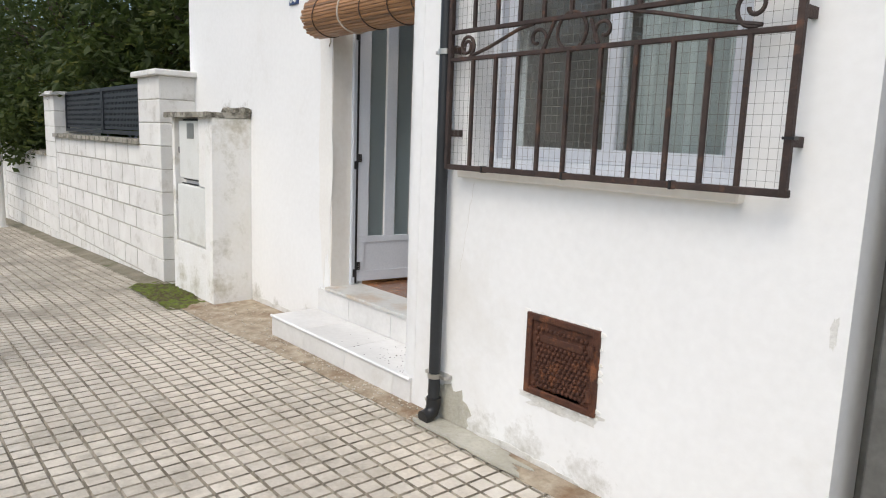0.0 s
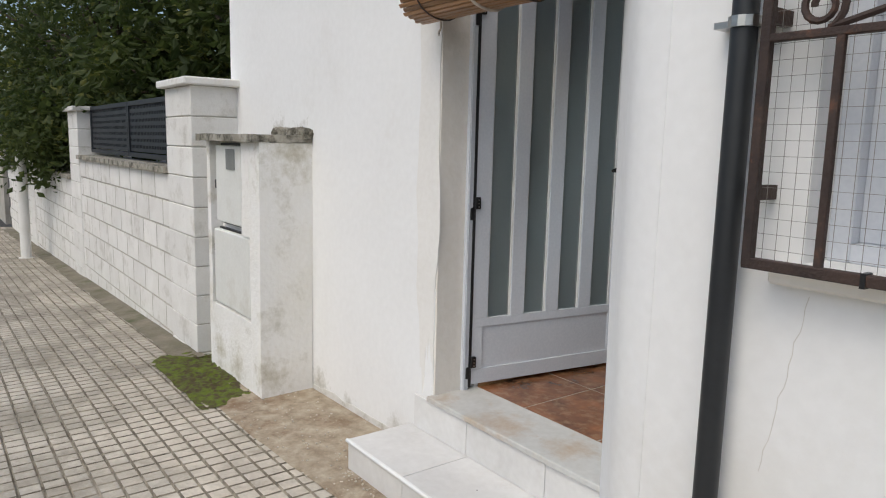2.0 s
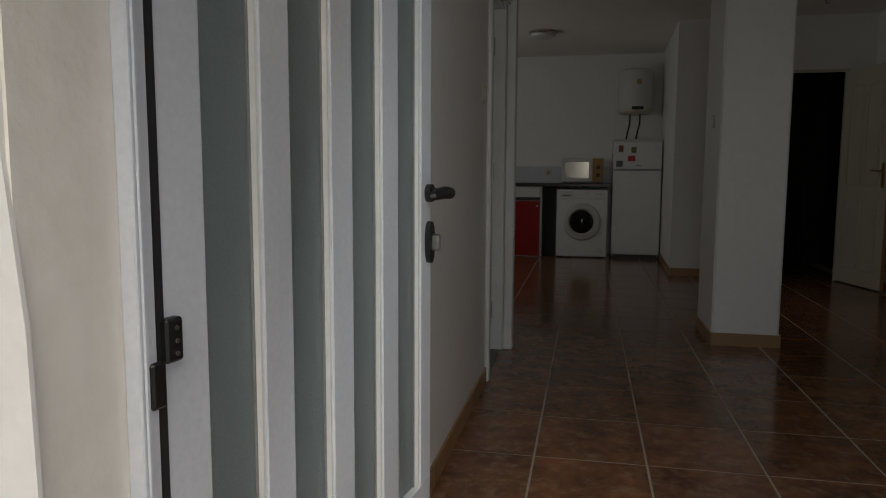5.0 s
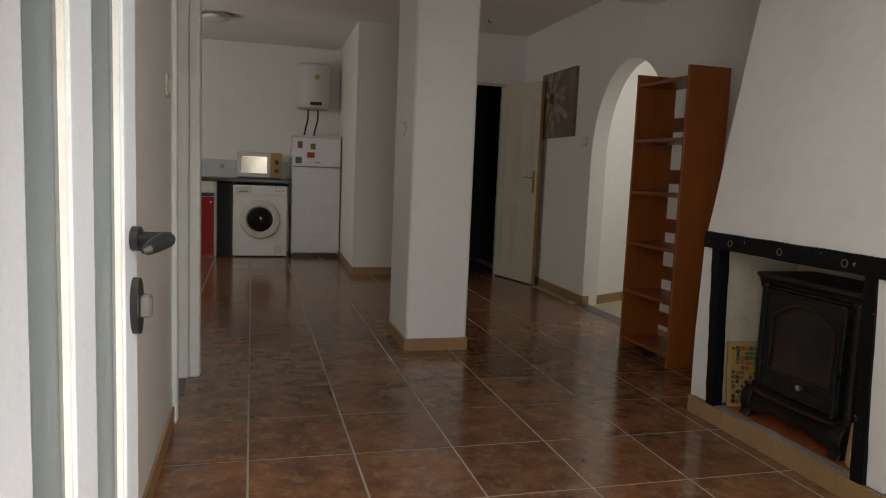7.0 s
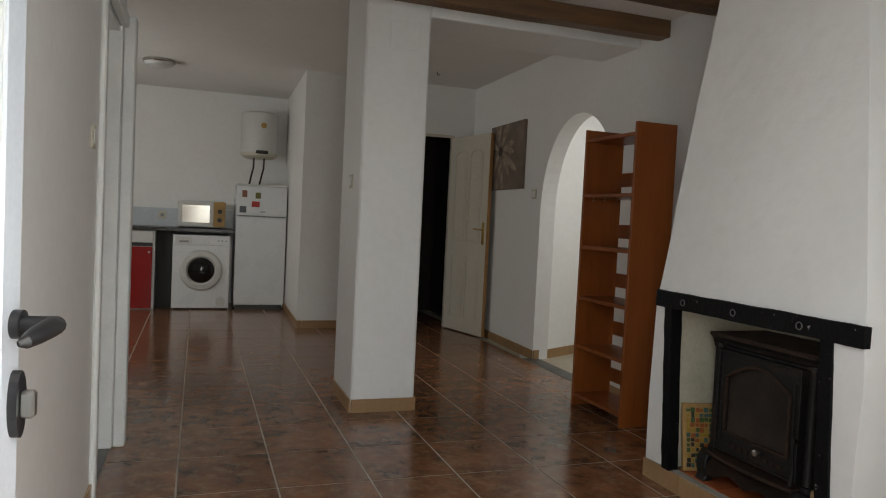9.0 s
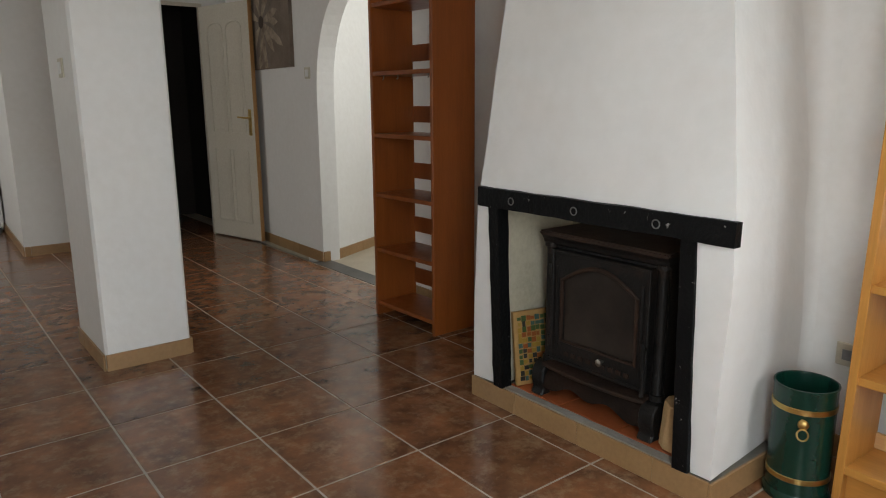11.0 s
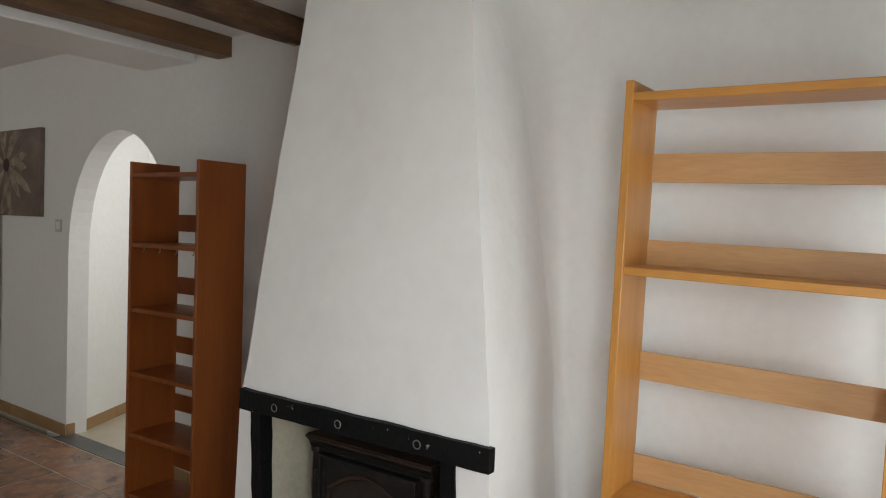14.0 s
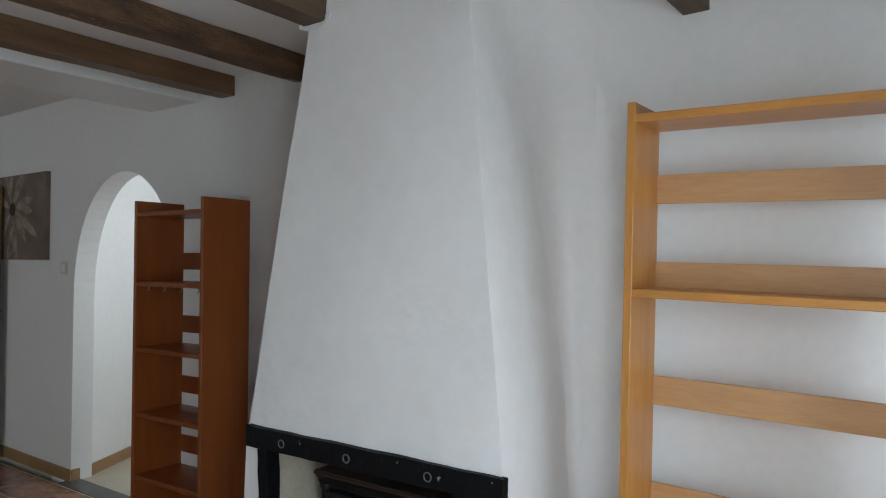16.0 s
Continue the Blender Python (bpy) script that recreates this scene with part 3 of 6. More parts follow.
bmesh.ops.rotate(bm, matrix=Matrix.Rotation(radians(90), 3, 'X'), verts=bm.verts)
bmesh.ops.translate(bm, vec=(0.836, 0.0, 0.885), verts=bm.verts)
esc = part("lock_plate", bm, M_BLACK, door, "black oval lock plate")
part("cylinder", box(0.828, -0.030, 0.866, 0.845, -0.01, 0.904), M_STEEL, esc, "steel lock cylinder", bevel=0.004)
for z in (0.10, 0.82, 1.64):
    h = part("hinge", box(-0.004, -0.014, z + 0.0, 0.024, 0.001, z + 0.052), M_BLACK, door, "black hinge", bevel=0.003)
    part("hinge_knuckle", box(-0.028, -0.014, z - 0.048, -0.006, 0.004, z + 0.006), M_BLACK, h, bevel=0.003)
df = thing("door_frame", pose(0, 0, 0), "white aluminium frame round the front door", "door frame")
bm = bmesh.new()
bx(bm, 0.012, 0.142, 0.002, 0.032, 0.174, 2.08)
bx(bm, 0.012, 0.15, 2.08, 0.998, 0.215, 2.12)
part("jamb", bm, M_ALU, df, bevel=0.002)
part("gasket", box(0.012, 0.176, 0.01, 0.031, 0.190, 2.07), M_GASKET, df)
part("inner_rail", box(0.0325, 0.147, 0.004, 0.036, 0.153, 2.08), M_ALU, df, bevel=0.001)

# rolled bamboo blind over the door
bl = thing("bamboo_blind", pose(0, -0.10, 1.69), "rolled-up brown bamboo blind tied with cord", "blind")
part("roll", sweep(bmesh.new(), [(0.02, 0, 0), (1.24, 0, 0)], 0.112, 20), M_BAMBOO, bl)
slat = bmesh.new()
bx(slat, 0.0, -0.0088, 0.0, 1.25, 0.0088, 0.008)
slat_mesh = finish("slat", slat, M_BAMBOO, 0.003)
pieces("slat", bl, slat_mesh, [pose(0.0 + 0.006 * ((i * 7) % 5 - 2), 0, 0, 360 / 38 * i) @ pose(0, 0, 0.112) for i in range(38)])
for x in (0.14, 0.42, 0.64, 0.90, 1.10):
    part("cord", sweep(bmesh.new(), [(x + 0.01 * math.sin(3 * a), 0.123 * math.cos(a), 0.123 * math.sin(a)) for a in [math.pi * k / 12 for k in range(24)]], 0.0035 if x != 0.42 else 0.006, 6, True),
         M_CORD if x == 0.42 else M_PLUMB, bl)
part("loose_cord", sweep(bmesh.new(), [(0.08, 0.04, -0.11), (0.075, 0.045, -0.14), (0.06, 0.045, -0.155), (0.07, 0.04, -0.165)], 0.004, 6), M_CORD, bl)

ns = thing("house_number", pose(-0.49, -0.004, 1.86), "small blue house number tile with white figures", "house number")
part("tile", box(-0.06, -0.008, -0.015, 0.06, 0.004, 0.11), M_SIGN, ns, bevel=0.002)
for x in (-0.028, 0.028):
    part("figure", sweep(bmesh.new(), [(x + 0.016 * math.cos(a), -0.010, 0.025 + 0.026 * math.sin(a)) for a in [math.pi * k / 8 for k in range(16)]], 0.005, 6, True), M_TRIM, ns)

# window with grille
win = thing("window_1", pose(0, 0, 0), "white aluminium sliding window behind an iron grille", "window")
win["kind"] = "structure"
bm = bmesh.new()
fw = 0.045
bx(bm, WX0, -0.235, WZ0, WX0 + fw, -0.165, WZ1)
bx(bm, WX1 - fw, -0.235, WZ0, WX1, -0.165, WZ1)
bx(bm, WX0 + fw, -0.235, WZ0, WX1 - fw, -0.165, WZ0 + 0.04)
bx(bm, WX0 + fw, -0.235, WZ1 - 0.04, WX1 - fw, -0.165, WZ1)
part("window_frame", bm, M_ALU, win, bevel=0.003)
MX = 2.335
for a, b, y in ((WX0 + fw, MX + 0.03, -0.20), (MX - 0.03, WX1 - fw, -0.23)):
    bm = bmesh.new()
    z0, z1, s = WZ0 + 0.04, WZ1 - 0.04, 0.055
    bx(bm, a, y, z0, a + s, y + 0.028, z1)
    bx(bm, b - s, y, z0, b, y + 0.028, z1)
    bx(bm, a + s, y, z0, b - s, y + 0.028, z0 + s)
    bx(bm, a + s, y, z1 - s, b - s, y + 0.028, z1)
    sash = part("sash", bm, M_ALU, win, bevel=0.003)
    pane = part("pane", box(a + s - 0.005, y + 0.011, z0 + s - 0.005, b - s + 0.005, y + 0.017, z1 - s + 0.005), M_PANE, sash, "clear reflecting glass")
    pane.visible_shadow = False
part("window_sill", box(WX0 - 0.05, -0.372, WZ0 - 0.045, WX1 + 0.03, -0.165, WZ0 - 0.003), M_REVEAL, win, "stained stone sill", bevel=0.006)
bm = bmesh.new()
k = 60
pv = [(1.98 + 0.86 * i / k, -0.10 + 0.022 * math.sin(i * 1.15) + 0.01 * math.sin(i * 0.37)) for i in range(k + 1)]
pv = [(x, y) for x, y in pv if x > 2.36]
lo = [bm.verts.new((x, y, 0.88)) for x, y in pv]
hi = [bm.verts.new((x, y, 2.08)) for x, y in pv]
for i in range(len(pv) - 1):
    bm.faces.new((lo[i], lo[i + 1], hi[i + 1], hi[i]))
r = bmesh.ops.solidify(bm, geom=list(bm.faces), thickness=0.002)
solid("curtain", bm, M_CURTAIN, "pale blue-white curtain hanging behind the window", "curtain", smooth=True)

gr = thing("window_grille", pose(0, -0.405, 0), "rusty brown iron window grille with scrolls and wire mesh", "grille")
GX0, GX1, GZ0 = 1.635, 3.065, 0.872
part("bottom_rail", box(GX0 - 0.01, -0.01, GZ0 - 0.01, GX1 + 0.015, 0.012, GZ0 + 0.012), M_RUST, gr, bevel=0.002)
for z in (1.305, 1.415):
    part("cross_rail", box(GX0, -0.008, z + 0.002, GX1, 0.011, z + 0.018), M_RUST, gr, bevel=0.002)
part("top_rail", box(GX0 - 0.01, -0.01, 2.12, GX1 + 0.015, 0.012, 2.142), M_RUST, gr, bevel=0.002)
for x in (GX0, GX1):
    p = part("post", box(x - 0.010, -0.011, GZ0 - 0.005, x + 0.010, 0.011, 2.14), M_RUST, gr, bevel=0.002)
    for z in (1.0, 1.345, 1.95):
        part("wall_tie", box(x - 0.008, 0.013, z, x + 0.008, 0.09, z + 0.03), M_RUST, p)
for i in range(1, 11):
    x = GX0 + (GX1 - GX0) * i / 11 + 0.012 * math.sin(i)
    part("bar", box(x - 0.0075, -0.007, GZ0, x + 0.0075, 0.008, 1.31), M_RUST, gr, bevel=0.002)
    part("bar", box(x - 0.0075, -0.007, 1.43, x + 0.0075, 0.008, 2.13), M_RUST, gr, bevel=0.002)


def spiral(cx, cz, r0, r1, a0, a1, n=26):
    return [(cx + (r0 + (r1 - r0) * i / n) * math.cos(a0 + (a1 - a0) * i / n), 0.0, cz + (r0 + (r1 - r0) * i / n) * math.sin(a0 + (a1 - a0) * i / n)) for i in range(n + 1)]


for pts in (spiral(1.735, 1.365, 0.014, 0.045, 9.5, 0.6 - 1.6 + 3.14 * 2 - 6.5) + [(1.86, 0, 1.35), (2.02, 0, 1.405), (2.10, 0, 1.418)],
            spiral(2.93, 1.385, 0.014, 0.06, -3.0, 5.2) + [(2.80, 0, 1.36), (2.62, 0, 1.40), (2.52, 0, 1.418)],
            spiral(2.12, 1.36, 0.012, 0.05, 5.0, -1.0) + [(2.19, 0, 1.40), (2.20, 0, 1.42)],
            spiral(2.42, 1.365, 0.012, 0.045, -2.0, 4.2) + [(2.36, 0, 1.41)]):
    part("scroll", sweep(bmesh.new(), pts, 0.007, 6), M_RUST, gr, "curled iron scroll")
part("ring", sweep(bmesh.new(), [(2.28 + 0.065 * math.cos(a), 0, 1.375 + 0.065 * math.sin(a)) for a in [math.pi * k / 14 for k in range(28)]], 0.007, 6, True), M_RUST, gr)
bm = bmesh.new()
x = GX0 + 0.02
while x < GX1:
    bx(bm, x, 0.014, GZ0, x + 0.0009, 0.0149, 2.13)
    x += 0.027
z = GZ0 + 0.03
while z < 2.13:
    bx(bm, GX0, 0.0157, z, GX1, 0.0166, z + 0.0009)
    z += 0.031
part("wire_mesh", bm, M_WIRE, gr, "thin galvanised wire mesh")["kind"] = "stuff"
for x in (1.86, 2.28, 2.72):
    part("cable_tie", box(x - 0.005, -0.013, GZ0 - 0.013, x + 0.004, 0.016, GZ0 + 0.015), M_BLACK, gr)
for z in (1.02, 1.55):
    part("cable_tie", box(GX1 - 0.014, -0.014, z, GX1 + 0.02, 0.015, z + 0.008), M_BLACK, gr)

# cellar grate
gt = thing("cellar_grate", pose(2.265, -0.33, 0.16), "rusty red-brown iron cellar hatch with a studded grille", "grate")
bm = bmesh.new()
for a in ((-0.178, -0.165, -0.150, 0.165), (0.150, -0.165, 0.178, 0.165), (-0.150, 0.138, 0.150, 0.165), (-0.150, -0.165, 0.150, -0.138)):
    bx(bm, a[0], -0.014, a[1], a[2], 0.02, a[3])
part("frame", bm, M_RUSTRED, gt, bevel=0.003)
part("plate", box(-0.150, -0.002, -0.138, 0.150, 0.004, 0.138), M_RUSTRED, gt)
bm = bmesh.new()
for j in range(12):
    for i in range(13):
        x, z = -0.128 + i * 0.0213 + (0.0106 if j % 2 else 0), -0.118 + j * 0.0205
        if x < 0.13 and not (0.055 < z < 0.088 and -0.10 < x < 0.10):
            sweep(bm, [(x, -0.002, z), (x, -0.010, z), (x, -0.013, z)], 0.009, 6, taper=[0.0092, 0.0075, 0.003])
part("studs", bm, M_RUSTRED, gt)["kind"] = "stuff"
part("name_plate", box(-0.105, -0.009, 0.058, 0.105, -0.002, 0.086), M_RUSTRED, gt, bevel=0.002)
for z in (-0.085, 0.085):
    part("hinge", sweep(bmesh.new(), [(0.152, -0.018, z - 0.022), (0.152, -0.018, z + 0.022)], 0.012, 8), M_RUSTRED, gt)
rng = random.Random(8)
bm = bmesh.new()
for k in range(46):
    q = k / 46 * 4
    e, f = int(q), q - int(q)
    x, z = ((-0.18 + 0.36 * f, 0.167), (0.18, 0.167 - 0.334 * f), (0.18 - 0.36 * f, -0.167), (-0.18, -0.167 + 0.334 * f))[e]
    if rng.random() < (0.35 if e == 3 else 0.8):
        r = rng.uniform(0.005, 0.013)
        extrude(bm, [(x + r * 1.7 * math.cos(t) * rng.uniform(0.5, 1.3), 0.004, z + r * math.sin(t) * rng.uniform(0.5, 1.2)) for t in (0, 1.1, 2.2, 3.3, 4.4, 5.4)], (0, -0.008, 0))
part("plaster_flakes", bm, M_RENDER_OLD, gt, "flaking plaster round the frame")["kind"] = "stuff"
part("latch", box(-0.13, -0.012, -0.02, -0.115, -0.004, 0.02), M_RUSTRED, gt, bevel=0.002)

# drain pipe
dp = thing("drain_pipe", pose(1.568, -0.378, ground_z(1.5)), "dark grey plastic drain pipe down the white wall", "drain pipe")
part("pipe", sweep(bmesh.new(), [(0, 0, 0.06), (0, 0, 2.6)], 0.027, 16), M_PIPE, dp, smooth=True)
bm = bmesh.new()
sweep(bm, [(0, 0, 0.125), (0, 0, 0.085), (0, -0.010, 0.058), (0, -0.034, 0.042), (0, -0.062, 0.038)], 0.034, 14)
part("shoe", bm, M_BLACK, dp, "black rubber outlet", smooth=True)
for z in (0.22, 1.66):
    c = part("bracket", sweep(bmesh.new(), [(0, 0, z), (0, 0, z + 0.022)], 0.033, 14), M_STEEL, dp)
    part("lug", box(-0.07, 0.0, z + 0.004, 0.07, 0.05, z + 0.018), M_STEEL, c)

# meter box
mb = thing("meter_box", pose(0, 0, 0), "white rendered meter cabinet with two grey doors and mossy top", "meter cabinet")
bm = bmesh.new()
X0, X1, Y0 = -2.02, -1.18, -0.31
bx(bm, X0, Y0, -0.5, -1.96, -0.002, 1.085)
bx(bm, -1.325, Y0, -0.5, X1, -0.002, 1.085)
bx(bm, -1.96, Y0, -0.5, -1.325, -0.002, 0.075)
bx(bm, -1.96, -0.24, 0.075, -1.325, -0.002, 1.085)
bx(bm, -1.44, Y0, 0.56, -1.325, -0.24, 1.085)
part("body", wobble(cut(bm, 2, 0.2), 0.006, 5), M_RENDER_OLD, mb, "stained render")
part("top_slab", wobble(cut(box(X0 - 0.06, Y0 - 0.045, 1.085, X1 + 0.008, -0.002, 1.125), 4, 0.04), 0.007, 17), M_CAP, mb, "mossy cracked top slab")
part("moss_ridge", wobble(cut(box(X0 + 0.45, -0.07, 1.115, X1 + 0.005, -0.002, 1.165), 5, 0.025), 0.022, 26), M_CAP, mb)
# black sheets behind the doors paint the shadow of their recesses
part("shadow_gap", box(-1.900, -0.262, 0.585, -1.455, -0.242, 1.075), M_BLACK, mb, "black backing that draws the shadow round the upper door")
part("shadow_gap", box(-1.945, -0.262, 0.080, -1.330, -0.242, 0.556), M_BLACK, mb, "black backing that draws the shadow round the lower door")
d = part("upper_door", box(-1.885, -0.30, 0.60, -1.47, -0.265, 1.06), M_METER, mb, "grey plastic meter door", bevel=0.006)
part("sight_glass", box(-1.70, -0.304, 0.92, -1.56, -0.301, 1.04), M_METERWIN, d)
d = part("lower_door", box(-1.93, -0.305, 0.085, -1.345, -0.265, 0.55), M_METER, mb, "grey plastic meter door", bevel=0.008)
for z, x in ((0.80, -1.91), (0.40, -1.948)):
    part("hinge", box(x, -0.298, z, x + 0.02, -0.268, z + 0.05), M_BLACK, mb)


# bare cement and peeling patches on the render
def patch(name, corner, u, v, w, h, material, label, seed, depth=0.003):
    """An uneven thin patch on a wall: corner, the two directions of its plane, its size."""
    rng = random.Random(seed)
    u, v, c = Vector(u), Vector(v), Vector(corner)
    n = u.cross(v).normalized()
    k = 44
    pts = []
    for i in range(k):
        a = 2 * math.pi * i / k
        x, y = math.cos(a), math.sin(a)
        q = max(abs(x), abs(y)) ** 0.6
        r = 0.5 / q * (0.84 + 0.30 * noise.noise(Vector((x * 2.2 + seed, y * 2.2, 0))) + 0.10 * rng.uniform(-1, 1))
        pts.append(c + u * (w * (0.5 + r * x)) + v * (h * (0.5 + r * y)) - n * 0.004)
    bm = extrude(bmesh.new(), pts, n * (0.004 + depth))
    ob = new(name, finish(name, bm, material))
    tagged(ob, label, "plaster patch", kind="structure")


X, Y, Z = (1, 0, 0), (0, 1, 0), (0, 0, 1)
M_CEMENT = mat("bare_cement", (0.47, 0.45, 0.38), (0.34, 0.32, 0.26), 6, 0.95, bump=0.5, fine=70, stain=(0.55, 0.53, 0.48), stain_scale=7)
M_PALE = mat("flaking_whitewash", (0.70, 0.69, 0.66), (0.55, 0.53, 0.48), 9, 0.9, bump=0.6, fine=60, stain=(0.35, 0.32, 0.27), stain_scale=9, stain_lo=0.55, stain_hi=0.7)
M_OLDPAINT = mat("cream_paint", (0.79, 0.775, 0.74), (0.74, 0.72, 0.68), 2, 0.85, bump=0.1, fine=40)
patch("wall_patch_pipe", (1.44, -0.33, -0.37), X, Z, 0.34, 0.26, M_CEMENT, "bare grey cement round the foot of the drain pipe", 3)
patch("mortar_patch_pipe", (1.44, -0.475, ground_z(1.8) + 0.014), X, Y, 0.80, 0.15, M_CEMENT, "pale cement filling between the paving and the wall", 31, 0.006)
patch("wall_patch_foot", (1.70, -0.33, -0.38), X, Z, 0.75, 0.12, M_PALE, "flaking whitewash at the foot of the wall", 5)
patch("wall_patch_foot_far", (2.35, -0.33, -0.38), X, Z, 0.85, 0.09, M_PALE, "flaking whitewash at the foot of the wall", 9)
patch("wall_patch_grate", (2.04, -0.33, -0.06), X, Z, 0.45, 0.10, M_PALE, "rough plaster under the cellar hatch", 12, 0.002)
patch("wall_patch_edge", (3.20, -0.33, 0.45), X, Z, 0.022, 0.10, M_PALE, "broken plaster edge by the garage", 15)
patch("wall_patch_meter", (-1.25, 0.0, -0.42), X, Z, 1.1, 0.16, M_PALE, "flaking whitewash at the foot of the wall", 21)
patch("wall_patch_jamb", (-0.16, 0.0, -0.10), X, Z, 0.19, 2.3, M_OLDPAINT, "cream paint band beside the door", 25, 0.0015)
for zz in (0.10, 0.82, 1.64):
    for k in range(3):
        part("screw", sweep(bmesh.new(), [(0.012, -0.0135, zz + 0.010 + 0.015 * k), (0.012, -0.0155, zz + 0.010 + 0.015 * k)], 0.003, 8), M_STEEL, door)

bm = bmesh.new()
rows = []
for i in range(101):
    x = -14.4 + 12.2 * i / 100
    w = -0.46 - 0.03 * noise.noise(Vector((x * 2.1, 3, 0))) - 0.02 * noise.noise(Vector((x * 7, 5, 0)))
    rows.append([bm.verts.new((x, w, ground_z(x) + 0.002)), bm.verts.new((x, -0.38, ground_z(x) + 0.012)), bm.verts.new((x, -0.29, ground_z(x) + 0.022))])
for a, b in zip(rows, rows[1:]):
    for k in range(2):
        bm.faces.new((a[k], b[k], b[k + 1], a[k + 1]))
M_GRIME = mat("dark_grime", (0.13, 0.115, 0.075), (0.24, 0.21, 0.16), 5, 1.0, bump=0.6, fine=80, stain=(0.07, 0.08, 0.025), stain_scale=3, stain_lo=0.52, stain_hi=0.7)
structure("grime_strip", bm, M_GRIME, "dark mossy grime along the foot of the garden wall")
bm = bmesh.new()
pts = [(1.73 - 0.07 * i / 16 + 0.012 * noise.noise(Vector((i * 0.6, 2, 0))), -0.3305, 0.81 - 0.40 * i / 16) for i in range(17)]
sweep(bm, pts, 0.0007, 5)
M_CRACK = mat("crack_grey", (0.68, 0.65, 0.59), (0.58, 0.55, 0.50), 8, 0.95)
structure("wall_crack", bm, M_CRACK, "hairline crack in the render below the window")

# ---- garden wall, fence and trees ----
WY = -0.30
gw = new("wall_garden")
tagged(gw, "pale concrete block garden wall stepping down the street", "wall", kind="structure")
bm = bmesh.new()
bx(bm, -6.5, WY + 0.008, -0.9, -2.85, -0.11, 0.84)
bx(bm, -10.6, WY + 0.008, -1.1, -6.95, -0.11, 0.575)
bx(bm, -14.5, WY + 0.008, -1.2, -11.0, -0.11, 0.4)
bx(bm, -26, WY + 0.008, -1.8, -15.9, -0.11, 1.2)
for x0, zt in ((-2.89, 1.44), (-6.99, 1.37), (-11.05, 1.10)):
    bx(bm, x0 + 0.008, WY - 0.002, -1.1, x0 + 0.572, 0.242, zt)
part("mortar", bm, M_MORTAR, gw)
bm = bmesh.new()
for a, b, z in ((-6.41, -2.89, 0.84), (-10.47, -6.99, 0.575), (-14.5, -11.05, 0.4)):
    bx(bm, a, WY - 0.04, z, b, -0.07, z + 0.045)
part("coping", wobble(cut(bm, 4, 0.3), 0.005, 6), M_CAP, gw, "stained stone coping")
bm = bmesh.new()
for x0, zt in ((-2.89, 1.44), (-6.99, 1.37), (-11.05, 1.10)):
    bx(bm, x0 - 0.05, WY - 0.06, zt, x0 + 0.63, 0.30, zt + 0.05)
part("pillar_cap", bm, M_BLOCK, gw, bevel=0.008)

fn = thing("garden_fence", pose(-6.41, -0.16, 0.885), "dark grey perforated metal fence panels on the garden wall", "fence")
for i in range(2):
    a = 0.02 + i * 1.75
    bm = bmesh.new()
    for x in (a, a + 1.70):
        bx(bm, x, -0.02, 0.03, x + 0.04, 0.02, 0.53)
    for z in (0.03, 0.49):
        bx(bm, a + 0.04, -0.02, z, a + 1.70, 0.02, z + 0.04)
    pn = part("panel_frame", bm, M_FENCE, fn, bevel=0.002)
    for j in range(7):
        z = 0.08 + j * 0.058
        bm = bmesh.new()
        bx(bm, a + 0.04, -0.006, z, a + 1.70, 0.006, z + 0.032)
        x = a + 0.05
        while x < a + 1.68:
            bx(bm, x, -0.006, z + 0.032, x + 0.022, 0.006, z + 0.058)
            x += 0.05
        part("slat", bm, M_FENCE, pn)

gt = thing("garden_gate", pose(-15.9, -0.2, -0.85), "dark grey sheet metal garden gate", "gate")
part("gate_leaf", box(0.02, 0, 0.05, 1.38, 0.04, 2.0), M_FENCE, gt, bevel=0.004)
for k in range(5):
    part("rib", box(0.05, -0.012, 0.3 + 0.35 * k, 1.35, 0.0, 0.36 + 0.35 * k), M_FENCE, gt)
pl = thing("street_pole", pose(-9.0, -0.62, ground_z(-9) - 0.02), "short white painted metal pole on the pavement", "pole")
part("shaft", sweep(bmesh.new(), [(0, 0, 0), (0, 0, 1.55)], 0.07, 14), M_BLOCK, pl, smooth=True)
part("collar", sweep(bmesh.new(), [(0, 0, 0), (0, 0, 0.03)], 0.10, 14), M_BLOCK, pl)


def leaf_cloud(rng, centre, radii, count, size, hang=0.6):
    """Many bent leaves round branch tips inside an uneven cloud."""
    vs, fs = [], []
    tips = []
    while len(tips) < count // 26:
        p = Vector((rng.uniform(-1, 1), rng.uniform(-1, 1), rng.uniform(-1, 1)))
        if 0.25 < p.length < 1.0 + 0.22 * noise.noise(p * 2.3):
            tips.append(Vector((centre[0] + p.x * radii[0], centre[1] + p.y * radii[1], centre[2] + p.z * radii[2])))
    for t in tips:
        for _ in range(26):
            o = t + Vector((rng.gauss(0, 0.17), rng.gauss(0, 0.17), rng.gauss(-0.03, 0.14)))
            d = Vector((rng.uniform(-1, 1), rng.uniform(-1, 1), rng.uniform(-1.6, 0.5) * hang)).normalized()
            s = d.cross(Vector((rng.uniform(-1, 1), rng.uniform(-1, 1), 1))).normalized()
            u = d.cross(s)
            L = size * rng.uniform(0.6, 1.3)
            w = L * 0.28
            i = len(vs)
            vs += [o, o + d * L * 0.45 + s * w + u * 0.1 * L, o + d * L, o + d * L * 0.45 - s * w + u * 0.1 * L, o + d * L * 0.5]
            fs += [(i, i + 1, i + 4), (i + 1, i + 2, i + 4), (i + 2, i + 3, i + 4), (i + 3, i, i + 4)]
    return vs, fs, tips


